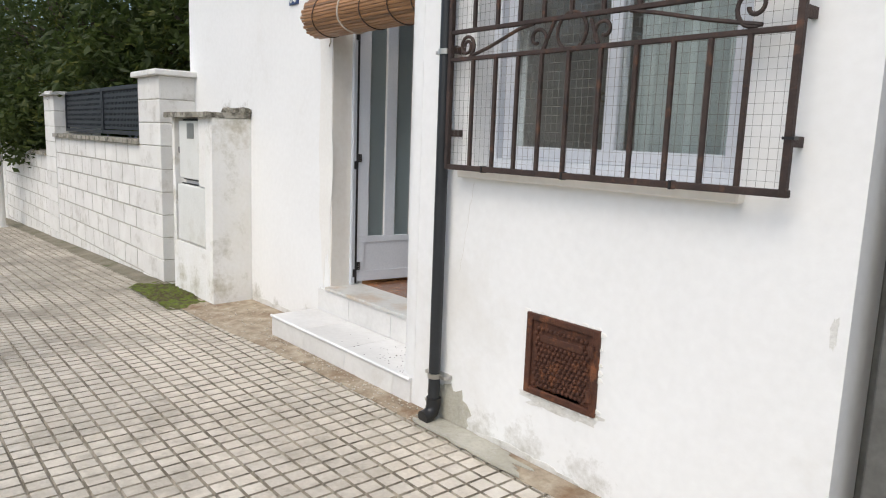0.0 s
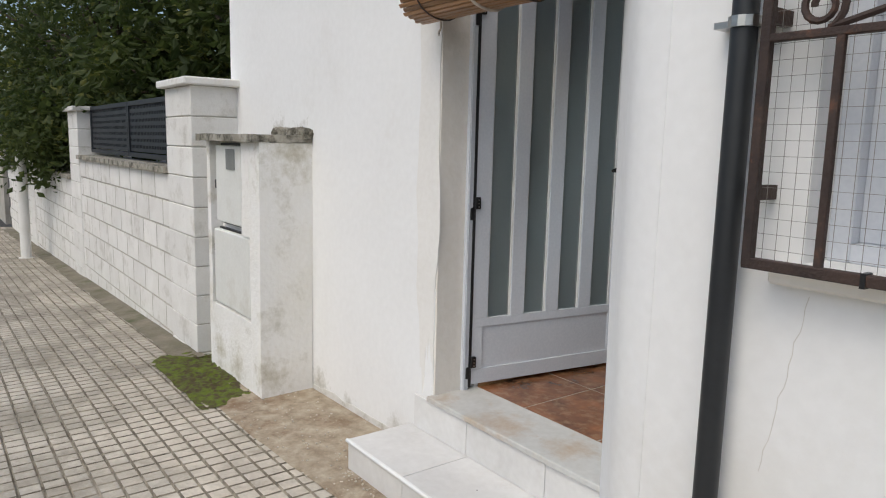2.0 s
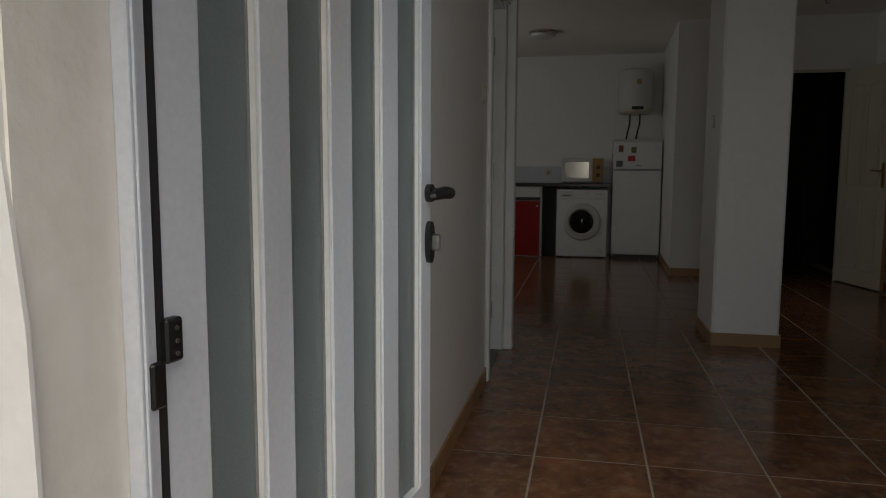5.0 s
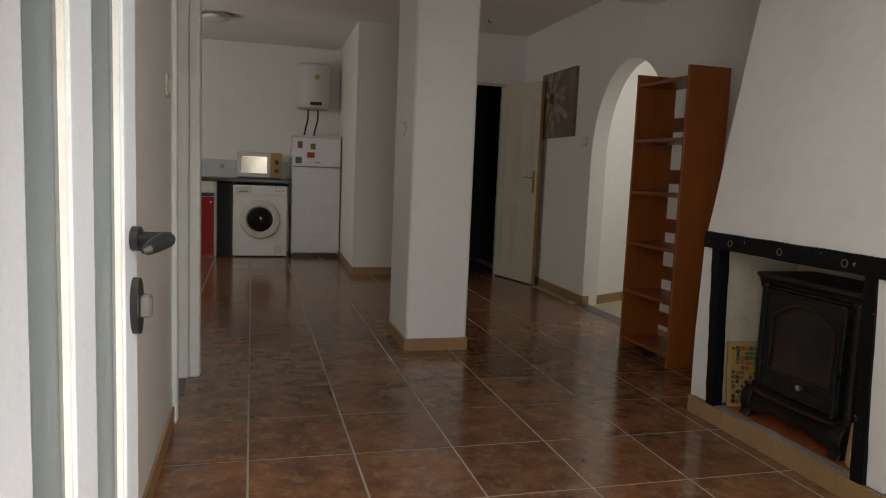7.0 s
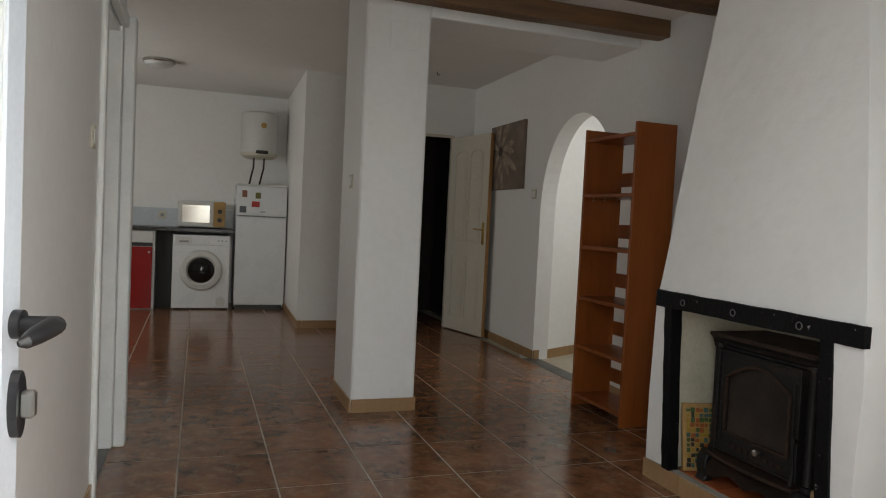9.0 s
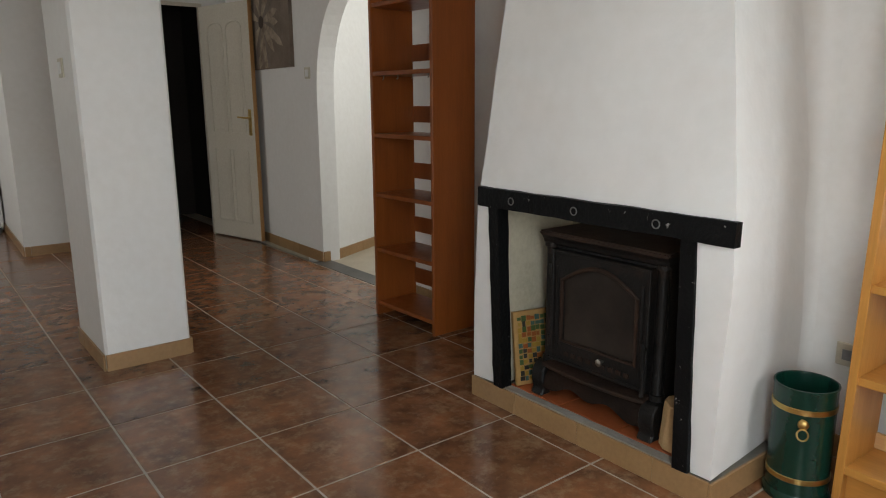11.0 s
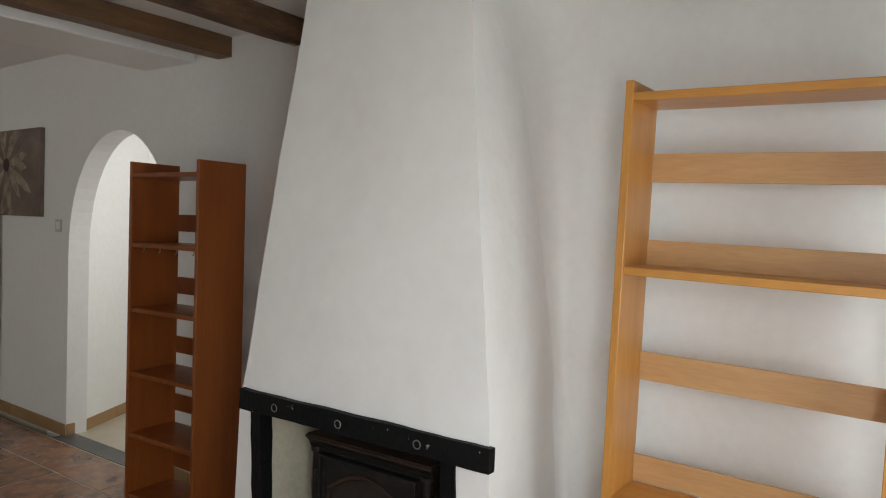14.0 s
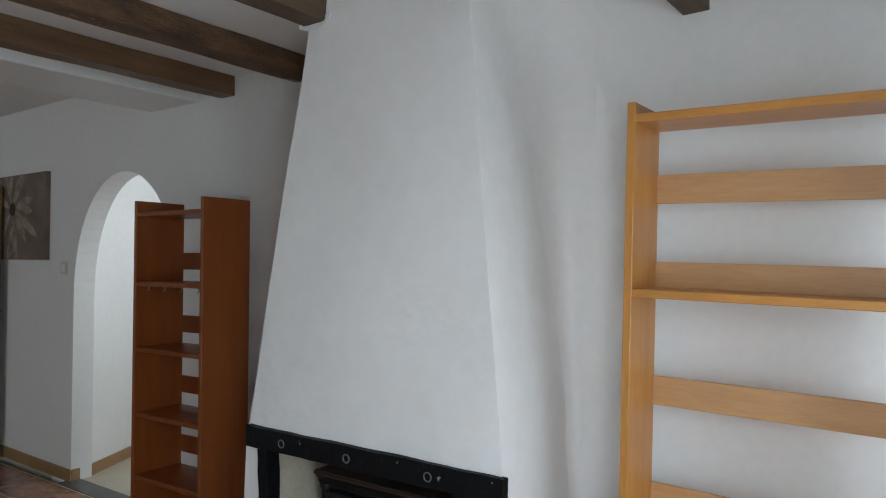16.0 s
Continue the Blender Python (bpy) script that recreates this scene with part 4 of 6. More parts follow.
def tree(m, clouds, seed, label, trunk=2.2, size=0.12):
    rng = random.Random(seed)
    t = thing("tree", m, label, "tree")
    vs, fs, tips = [], [], []
    for c, r, n in clouds:
        v, f, tp = leaf_cloud(rng, c, r, n, size)
        o = len(vs)
        vs += v
        fs += [tuple(i + o for i in q) for q in f]
        tips += rng.sample(tp, min(14, len(tp)))
    bm = bmesh.new()
    sweep(bm, [(0, 0, -0.5), (0.03, 0, 0.6), (-0.04, 0.05, trunk * 0.7), (0.02, 0, trunk)], 0.14, 9, taper=[0.2, 0.16, 0.13, 0.1])
    for tp in tips:
        mid = Vector((tp.x * 0.45 + rng.uniform(-.15, .15), tp.y * 0.45 + rng.uniform(-.15, .15), trunk + (tp.z - trunk) * 0.6))
        sweep(bm, [(0, 0, trunk * 0.8), mid, tp], 0.03, 5, taper=[0.06, 0.035, 0.012])
    part("trunk", bm, M_BARK, t, "dark branching trunk", smooth=True)
    me = bpy.data.meshes.new("crown")
    me.from_pydata([tuple(v) for v in vs], [], fs)
    me.materials.append(M_LEAF)
    cr = new("crown", me)
    cr.parent = t
    return t


tree(pose(-6.4, 1.6, -0.5), [((0, 0, 3.1), (2.2, 1.3, 1.7), 6500), ((1.9, 0.2, 2.8), (1.4, 1.0, 1.4), 4000), ((-0.6, -0.9, 2.2), (1.7, 0.9, 0.9), 3800)], 3,
     "leafy green fruit tree hanging over the garden wall", size=0.155)
tree(pose(-10.2, 1.0, -0.6), [((0, -0.2, 2.6), (2.2, 1.4, 1.8), 9000), ((1.3, -1.2, 1.75), (1.5, 0.55, 0.75), 4500), ((-2.5, -0.6, 3.6), (2.2, 1.3, 1.6), 4000), ((1.5, 0.3, 3.6), (1.8, 1.2, 1.4), 4000), ((-1.5, -0.8, 2.2), (1.6, 0.9, 1.1), 3500)], 8,
     "dense dark green tree spilling over the garden wall")
tree(pose(-5.0, 5.0, -0.5), [((0, 0, 3.0), (2.6, 1.6, 2.3), 3000), ((-4.5, 0.5, 2.8), (3.0, 1.6, 2.2), 3500)], 21, "green garden tree behind the wall", size=0.16)
tree(pose(-16.0, 1.0, -0.9), [((0, 0, 3.0), (2.8, 2.0, 2.2), 5000)], 31, "dark green tree down the street", size=0.16)
tree(pose(-4.5, -12.0, -0.7), [((0, 0, 2.8), (3.4, 1.6, 2.9), 6500)], 41, "dark green tree across the street", size=0.2)
tree(pose(-10.5, -12.5, -0.8), [((0, 0, 2.8), (3.6, 1.6, 2.9), 6500)], 45, "dark green tree across the street", size=0.2)

# ---- indoor structure ----
CZ, CR = 2.46, 2.575
structure("floor", box(-2.2, 0.222, -0.06, 3.06, 9.1, -0.0018), M_GROUT, "glossy rust-brown marbled floor tiles with pale grout")
structure("floor_passage", box(3.14, 2.4, -0.06, 5.0, 9.1, -0.001), M_BEIGE, "beige tiled passage floor beyond the arch")
structure("floor_side", box(-2.2, 1.6, -0.004, -0.09, 3.7, 0.002), M_BEIGE, "beige tiled side room floor")
structure("threshold_side", box(-0.09, 2.90, -0.004, 0.02, 3.56, 0.003), M_SLATE, "dark grey stone threshold")
structure("threshold_arch", box(3.06, 3.95, -0.05, 3.20, 5.34, 0.002), M_SLATE, "dark grey stone threshold under the arch", m=None)
bm = bmesh.new()
bx(bm, -2.2, -0.03, CZ, 3.2, 3.95, CZ + 0.3)
bx(bm, -2.2, 3.951, CR, 5.0, 9.1, CR + 0.2)
bx(bm, 3.2, -0.03, CR, 5.0, 3.95, CR + 0.2)
structure("ceiling", bm, M_CEIL, "white plastered ceiling")

bm = bmesh.new()
bx(bm, -0.10, 0.22, -0.06, 0.018, 2.93, CR)
bx(bm, -0.10, 2.93, 2.02, 0.018, 3.56, CR)
bx(bm, -0.10, 3.56, -0.06, 0.03, 3.66, CR)
structure("wall_left", bm, M_WALL, "white plastered partition wall with a doorway")
bm = bmesh.new()
bx(bm, -2.2, 3.68, -0.06, -0.10, 3.78, CR)
bx(bm, -2.2, 1.5, -0.06, -0.10, 1.6, CR)
structure("wall_side", bm, M_WALL, "white plastered side room walls")
bm = bmesh.new()
bx(bm, -2.2, 8.97, -0.06, 1.5, 9.1, CR)
extrude(bm, [(1.359, 7.14, -0.06), (1.55, 7.14, -0.06), (1.55, 8.97, -0.06), (1.405, 8.97, -0.06)], (0, 0, CR + 0.06))
bx(bm, 1.355, 7.02, -0.06, 2.20, 7.14, CR)
bx(bm, 2.20, 7.02, 2.06, 2.94, 7.14, CR)
bx(bm, 2.94, 7.02, -0.06, 3.25, 7.14, CR)
bx(bm, 3.25, 7.02, -0.06, 3.35, 9.1, CR)
structure("wall_back", bm, M_WALL, "white plastered kitchen and back walls")
# added lining, coloured dark in place of the back room's lack of light
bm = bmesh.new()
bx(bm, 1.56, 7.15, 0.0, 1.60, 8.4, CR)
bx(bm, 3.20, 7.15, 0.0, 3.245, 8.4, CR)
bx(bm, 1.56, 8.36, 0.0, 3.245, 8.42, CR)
structure("wall_store", bm, mat("unlit_room_brown", (0.035, 0.027, 0.022), (0.025, 0.019, 0.015), 2, 0.8), "added dark brown lining standing in for the unlit room behind the door")
bm = bmesh.new()
bx(bm, 1.265, 3.95, -0.06, 1.655, 4.50, CR)
structure("column", bm, M_WALL, "white plastered square column", bevel=0.012)
structure("lintel", box(1.655, 3.95, 2.36, 3.12, 4.42, CR - 0.001), M_WALL, "white plastered lintel beam", bevel=0.006)

# right-hand wall with the arch, in its own axes
bm = bmesh.new()
T, A0, A1, AC, AH = 0.14, 4.12, 5.31, 1.22, 0.81
bx(bm, 0, -0.03, -0.06, T, A0, CR)
bx(bm, 0, A1, -0.06, T, 7.06, CR)
am, aw, K = (A0 + A1) / 2, (A1 - A0) / 2, 28
curve = [(am - aw * math.cos(math.pi * i / K), AC + AH * math.sin(math.pi * i / K) ** 0.92) for i in range(K + 1)]
for (ya, za), (yb, zb) in zip(curve, curve[1:]):
    extrude(bm, [(0, ya, za), (0, yb, zb), (0, yb, CR), (0, ya, CR)], (T, 0, 0))
structure("wall_right", bm, M_WALL, "white plastered wall with a round-arched opening", IN_RIGHT)
bm = bmesh.new()
extrude(bm, [(3.27, 5.33, -0.06), (3.95, 5.68, -0.06), (3.95, 5.80, -0.06), (3.27, 5.45, -0.06)], (0, 0, CR + 0.06))
bx(bm, 3.95, 5.68, -0.06, 5.0, 5.8, CR)
bx(bm, 3.2, 2.3, -0.06, 5.0, 2.4, CR)
bx(bm, 4.75, 2.4, -0.06, 5.0, 5.68, CR)
structure("wall_passage", bm, M_WALL, "bright white passage walls beyond the arch")
# plaster closing the front of the room
structure("wall_inner_front", box(1.42, -0.028, -0.06, WX0 - 0.01, -0.008, CR), M_WALL, "white plaster inside the front wall")

# ceiling beams
for y0, y1, z0, me_, lab, xe in ((0.63, 0.72, 2.29, M_BEAM, "brown painted ceiling beam", 3.05), (1.185, 1.27, 2.305, M_BEAM, "brown painted ceiling beam", 3.06),
                                 (1.815, 1.915, 2.34, M_BEAM, "brown painted ceiling beam", 2.60), (2.40, 2.51, 2.355, M_BEAM, "brown painted ceiling beam", 2.60),
                                 (3.03, 3.14, 2.352, M_BEAM_WORN, "worn ceiling beam with peeling pale patches", 3.09), (3.62, 3.73, 2.352, M_BEAM_OAK, "dark varnished ceiling beam", 3.10)):
    b = wobble(cut(box(0.0, 0, 0, xe - 0.022, y1 - y0, CZ - 0.003 - z0), 4, 0.12), 0.006, 5, (0, 1, 1))
    for v in b.verts:
        v.co.z = min(v.co.z, CZ - 0.002 - z0)
    solid("ceiling_beam", b, me_, lab + " resting in the walls", "beam", pose(0.020, y0, z0), group="ceiling beams")

# side door frame and leaf
sd = thing("door_2", pose(0, 0, 0), "white panelled side door standing open into the next room", "door")
sd["kind"] = "structure"
bm = bmesh.new()
bx(bm, 0.018, 2.875, 0.0, 0.040, 2.935, 2.04)
bx(bm, 0.030, 3.55, 0.0, 0.085, 3.64, 2.04)
bx(bm, 0.018, 2.935, 1.985, 0.055, 3.55, 2.04)
part("casing", bm, M_TRIM, sd, bevel=0.006)
bm = bmesh.new()
bx(bm, -0.10, 2.932, 0.003, 0.017, 2.955, 2.02)
bx(bm, -0.10, 3.53, 0.003, 0.028, 3.548, 2.02)
bx(bm, -0.10, 2.955, 1.96, 0.017, 3.53, 1.984)
part("lining", bm, M_TRIM, sd, bevel=0.002)
lf = part("leaf", box(-0.72, 3.475, 0.012, -0.045, 3.51, 1.955), M_TRIM, sd, bevel=0.003)
for z in (0.25, 1.05, 1.75):
    part("hinge", sweep(bmesh.new(), [(-0.036, 3.49, z - 0.05), (-0.036, 3.49, z + 0.05)], 0.009, 8), M_STEEL, lf)


def switch(m, label):
    s = thing("light_switch", m, label, "light switch")
    part("plate", box(0, -0.042, -0.042, 0.009, 0.042, 0.042), M_IVORY, s, bevel=0.003)
    part("rocker", box(0.009, -0.026, -0.026, 0.013, 0.026, 0.026), M_TRIM, s, bevel=0.002)


switch(pose(0.018, 2.72, 1.40), "white light switch on the plastered wall by the side door")
switch(pose(1.265, 4.18, 1.37, 0, 0, 180), "white light switch on the plastered column")
switch(IN_RIGHT @ pose(0, 5.44, 1.42, 0, 0, 180), "grey-white light switch beside the arch")

# back door, open against the right-hand wall
bd = thing("door_3", pose(2.925, 7.0, 0.0, 0, 0, -76.5), "open cream panelled door with a brass handle", "door")
bd["kind"] = "structure"
W = 0.70
bm = bmesh.new()
bx(bm, 0, -0.018, 0.012, W - 0.003, 0.018, 2.03)
part("leaf", bm, M_DOOR, bd, bevel=0.002)
part("leaf_edge", box(W - 0.003, -0.018, 0.012, W + 0.003, 0.018, 2.03), M_DOOREDGE, bd, "raw wooden door edge")
for z0, z1, arch in ((0.16, 0.80, 0), (0.95, 1.88, 1)):
    for a, b in ((0.11, 0.325), (0.375, 0.59)):
        pts = [(a, -0.018, z0), (b, -0.018, z0), (b, -0.018, z1 - 0.06 * arch)] + ([((a + b) / 2 + (b - a) / 2 * math.cos(math.pi * k / 8), -0.018, z1 - 0.06 + 0.06 * math.sin(math.pi * k / 8)) for k in range(1, 8)] if arch else []) + [(a, -0.018, z1 - 0.06 * arch)]
        part("panel_moulding", sweep(bmesh.new(), pts, 0.008, 6, True), M_DOOR, bd)
        part("raised_panel", box(a + 0.03, -0.022, z0 + 0.03, b - 0.03, -0.018, z1 - 0.07), M_DOOR, bd, bevel=0.003)
for s in (-1, 1):
    h = part("handle_plate", box(W - 0.075, s * 0.018 if s > 0 else -0.024, 0.93, W - 0.035, 0.024 if s > 0 else -0.018, 1.15), M_BRASS, bd, "brass handle plate", bevel=0.002)
    part("lever", sweep(bmesh.new(), [(W - 0.055, s * 0.02, 1.08), (W - 0.055, s * 0.06, 1.08), (W - 0.08, s * 0.068, 1.08), (W - 0.16, s * 0.066, 1.085)], 0.008, 8), M_BRASS, h, smooth=True)
bm = bmesh.new()
bx(bm, 2.20, 7.0, 0, 2.235, 7.019, 2.06)
bx(bm, 2.905, 7.0, 0, 2.94, 7.019, 2.06)
bx(bm, 2.235, 7.0, 2.03, 2.905, 7.019, 2.06)
structure("trim_back_door", bm, M_DOOR, "cream painted door casing")
ch = thing("folding_chair", pose(2.62, 7.75, 0, 0, 0, 15), "black folded metal chair leaning in the dark room", "chair")
part("back_panel", box(-0.2, 0, 0.5, 0.2, 0.03, 0.95), M_BLACK, ch, bevel=0.01)
part("seat", box(-0.2, 0.02, 0.12, 0.2, 0.05, 0.5), M_BLACK, ch, bevel=0.01)
for x in (-0.21, 0.21):
    part("leg", sweep(bmesh.new(), [(x, -0.05, 0), (x, 0.02, 0.9)], 0.012, 8), M_BLACK, ch)

# picture
pc = thing("flower_picture", IN_RIGHT @ pose(0, 6.05, 1.475), "unframed canvas print of a pale daisy on brown", "picture")
part("canvas", box(-0.03, -0.39, 0, 0, 0.39, 0.62), mat("canvas_print", (0.12, 0.085, 0.06), (0.24, 0.19, 0.15), 4, 0.7, bump=0.1, fine=90), pc)
M_PETAL = mat("grey_white_petal", (0.42, 0.34, 0.25), (0.14, 0.10, 0.07), 11, 0.7, bump=0.05)
M_PETAL_DIM = mat("brown_grey_petal", (0.22, 0.18, 0.145), (0.12, 0.09, 0.07), 7, 0.7, bump=0.05)
rng = random.Random(5)
cy, cz = 0.13, 0.37
for k in range(22):
    a = 2 * math.pi * k / 22 + rng.uniform(-.1, .1)
    L = rng.uniform(0.30, 0.48)
    pts = []
    for s, w in ((0.09, 0.012), (0.45, 0.036), (0.8, 0.03), (1.0, 0.004), (0.8, -0.03), (0.45, -0.036), (0.09, -0.012)):
        y, z = cy + math.cos(a) * s * L - math.sin(a) * w, cz + math.sin(a) * s * L + math.cos(a) * w
        pts.append((-0.0305 - 0.0002 * (k % 5), max(-0.385, min(0.385, y)), max(0.005, min(0.615, z))))
    bm = bmesh.new()
    bm.faces.new([bm.verts.new(p) for p in pts])
    part("petal", bm, M_PETAL if k % 3 else M_PETAL_DIM, pc)
bm = lathe(bmesh.new(), [(0.0, 0.002), (0.045, 0.0015), (0.05, 0.0)], 16)
bmesh.ops.rotate(bm, matrix=Matrix.Rotation(radians(-90), 3, 'Y'), verts=bm.verts)
bmesh.ops.translate(bm, vec=(-0.0318, cy, cz), verts=bm.verts)
part("flower_heart", bm, mat("dark_print", (0.05, 0.03, 0.02), None, 30, 0.7), pc)

# ceiling lamp in the kitchen
cl = thing("ceiling_lamp", pose(-0.02, 7.35, CR), "round white flush ceiling lamp, switched off", "lamp")
part("rim", lathe(bmesh.new(), [(0.15, 0.0), (0.155, -0.02), (0.145, -0.03)], 28), M_STEEL, cl, smooth=True)
part("shade", lathe(bmesh.new(), [(0.143, -0.022), (0.125, -0.055), (0.07, -0.075), (0.0, -0.08)], 28), M_APPL, cl, "frosted glass bowl", smooth=True)

hk = [(2.51, 6.39, CR + 0.01), (2.51, 6.39, CR - 0.018)] + [(2.51 + 0.012 - 0.012 * math.cos(a), 6.39, CR - 0.018 - 0.014 * math.sin(a)) for a in (0.6, 1.2, 1.8, 2.4, 3.0)]
solid("ceiling_hook", sweep(bmesh.new(), hk, 0.004, 6), M_BLACK, "small black iron hook in the back ceiling", "hook")
jb = thing("junction_cover", pose(1.50, 3.95, 2.232), "painted-over junction box cover on the column", "junction box")
part("plate", box(-0.09, -0.004, -0.078, 0.09, 0.003, 0.078), M_WALL, jb, bevel=0.002)

# ---- kitchen ----
wt = thing("worktop", pose(0, 0, 0), "black speckled kitchen worktop along the wall", "worktop")
part("slab", box(-2.15, 8.33, 0.885, 0.785, 8.968, 0.925), M_BLACKTOP, wt, bevel=0.004)
part("splashback", box(-2.15, 8.955, 0.926, 0.785, 8.968, 1.14), M_SPLASH, wt, "pale blue splashback strip")
bc = thing("base_cabinet", pose(-0.66, 8.36, 0.0), "red gloss kitchen base cabinet under the worktop", "cabinet")
part("body", box(0.0, 0.02, 0.0, 0.60, 0.58, 0.884), M_WHITE, bc)
dr = part("door", box(0.005, 0.0, 0.01, 0.575, 0.019, 0.70), M_RED, bc, "red gloss door", bevel=0.002)
part("knob", sweep(bmesh.new(), [(0.54, 0.0, 0.64), (0.54, -0.02, 0.64)], 0.012, 10), M_STEEL, dr)
part("drawer_gap", box(0.005, 0.012, 0.705, 0.575, 0.0195, 0.745), M_BLACK, bc)
part("drawer", box(0.005, 0.0, 0.75, 0.575, 0.019, 0.88), M_APPL, bc, bevel=0.002)
# a black panel draws the darkness of the open niche
bc2 = thing("niche_shade_panel", pose(-0.055, 8.5, 0), "black panel standing in for the shaded niche beside the washing machine", "niche panel")
part("back_panel", box(0, 0, 0, 0.165, 0.02, 0.88), M_GASKET, bc2)

wm = thing("washing_machine", pose(0.125, 8.35, 0), "white front-loading washing machine with a round dark door", "washing machine")
part("body", box(0, 0.012, 0.012, 0.622, 0.58, 0.85), M_WHITE, wm, bevel=0.008)
part("control_panel", box(0.004, 0.0, 0.735, 0.618, 0.014, 0.846), M_WHITE, wm, bevel=0.004)
part("drawer", box(0.03, -0.006, 0.755, 0.20, 0.002, 0.83), M_APPL, wm, bevel=0.003)
part("label_strip", box(0.07, -0.0075, 0.765, 0.17, -0.0055, 0.785), M_GREY, wm)
bm = lathe(bmesh.new(), [(0.0, 0.0), (0.028, 0.0), (0.025, 0.022), (0.0, 0.022)], 18)
bmesh.ops.rotate(bm, matrix=Matrix.Rotation(radians(90), 3, 'X'), verts=bm.verts)
bmesh.ops.translate(bm, vec=(0.36, 0.0, 0.79), verts=bm.verts)
part("dial", bm, M_WHITE, wm, smooth=True)
for x in (0.48, 0.52, 0.56):
    part("button", box(x, -0.005, 0.785, x + 0.02, 0.001, 0.797), M_GREY, wm)
for prof, ma, nm, lb in (([(0.235, 0.0), (0.235, 0.012), (0.215, 0.035), (0.165, 0.04), (0.145, 0.02)], M_APPL, "door_ring", "white door ring"),
                         ([(0.15, 0.01), (0.14, 0.03), (0.10, 0.048), (0.0, 0.055)], M_DARKGLASS, "door_glass", "dark bulging door glass")):
    bm = lathe(bmesh.new(), prof, 36)
    bmesh.ops.rotate(bm, matrix=Matrix.Rotation(radians(90), 3, 'X'), verts=bm.verts)
    bmesh.ops.translate(bm, vec=(0.31, 0.012, 0.45), verts=bm.verts)
    part(nm, bm, ma, wm, lb, smooth=True)
bm = lathe(bmesh.new(), [(0.0, 0.004), (0.05, 0.004), (0.052, 0.0)], 20)
bmesh.ops.rotate(bm, matrix=Matrix.Rotation(radians(90), 3, 'X'), verts=bm.verts)
bmesh.ops.translate(bm, vec=(0.53, 0.012, 0.09), verts=bm.verts)
part("filter_cap", bm, M_APPL, wm)
for x in (0.06, 0.56):
    for y in (0.08, 0.5):
        part("foot", sweep(bmesh.new(), [(x, y, 0), (x, y, 0.014)], 0.025, 10), M_BLACK, wm)

fr = thing("fridge", pose(0.80, 8.40, 0), "white two-door fridge freezer with small magnets", "fridge")
part("body", box(0, 0.05, 0.02, 0.575, 0.565, 1.44), M_WHITE, fr, bevel=0.006)
part("top", box(-0.002, 0.0, 1.44, 0.577, 0.568, 1.465), M_APPL, fr, bevel=0.006)
d1 = part("freezer_door", box(0.0, 0.0, 1.10, 0.575, 0.045, 1.438), M_WHITE, fr, bevel=0.01, seg=2)
d2 = part("fridge_door", box(0.0, 0.0, 0.05, 0.575, 0.045, 1.085), M_WHITE, fr, bevel=0.01, seg=2)
part("handle_strip", box(0.01, -0.008, 1.086, 0.565, 0.02, 1.098), M_GREY, fr)
part("plinth", box(0.02, 0.03, 0.0, 0.555, 0.5, 0.05), M_BLACK, fr)
M_MAG = [mat("magnet_" + n, c, None, 30, 0.5) for n, c in (("brown", (0.25, 0.10, 0.06)), ("olive", (0.18, 0.16, 0.04)), ("scarlet", (0.45, 0.04, 0.03)), ("slate", (0.12, 0.14, 0.15)))]
for x, z, w, h, k in ((0.06, 1.31, 0.055, 0.08, 0), (0.21, 1.30, 0.06, 0.07, 1), (0.17, 1.20, 0.09, 0.065, 2), (0.035, 1.13, 0.075, 0.075, 3)):
    part("magnet", box(x, -0.006, z, x + w, 0.0, z + h), M_MAG[k], d1, "small coloured magnet", bevel=0.002)
part("badge", box(0.27, -0.002, 1.14, 0.33, 0.001, 1.152), M_GREY, d1)

mw = thing("microwave", pose(0.165, 8.47, 0.925), "white microwave oven with an amber control panel", "microwave")
part("body", box(0, 0.015, 0.012, 0.52, 0.40, 0.315), M_APPL, mw, bevel=0.008)
part("door", box(0.004, 0.0, 0.02, 0.385, 0.018, 0.31), M_APPL, mw, bevel=0.004)
part("window", box(0.045, -0.003, 0.065, 0.345, 0.001, 0.265), M_MWGLASS, mw, "shiny door window", bevel=0.001)
cp = part("control_panel", box(0.388, 0.0, 0.02, 0.516, 0.018, 0.31), M_GOLD, mw, "amber control panel", bevel=0.004)
for z in (0.10, 0.20):
    part("knob", sweep(bmesh.new(), [(0.455, 0.0, z), (0.455, -0.02, z)], 0.026, 14), M_BLACK, cp)
for x in (0.05, 0.47):
    for y in (0.06, 0.35):
        part("foot", sweep(bmesh.new(), [(x, y, 0), (x, y, 0.013)], 0.015, 8), M_BLACK, mw)

wh = thing("water_heater", pose(1.055, 8.745, 1.79), "white wall-hung electric water heater with pipes", "water heater")
bm = lathe(bmesh.new(), [(0.0, 0.0), (0.17, 0.0), (0.205, 0.025), (0.215, 0.06)], 32)
part("base_cap", bm, M_IVORY, wh, "ivory base cap", smooth=True)
part("tank", lathe(bmesh.new(), [(0.215, 0.06), (0.215, 0.50), (0.205, 0.53), (0.16, 0.55), (0.0, 0.555)], 32), M_APPL, wh, smooth=True)
bm = lathe(bmesh.new(), [(0.0, 0.006), (0.03, 0.006), (0.034, 0.0)], 20)
bmesh.ops.rotate(bm, matrix=Matrix.Rotation(radians(90), 3, 'X'), verts=bm.verts)
bmesh.ops.translate(bm, vec=(0.03, -0.212, 0.38), verts=bm.verts)
part("thermometer", bm, M_GOLD, wh)
part("control_strip", box(-0.05, -0.222, 0.045, 0.09, -0.205, 0.085), M_BLACK, wh, bevel=0.006)
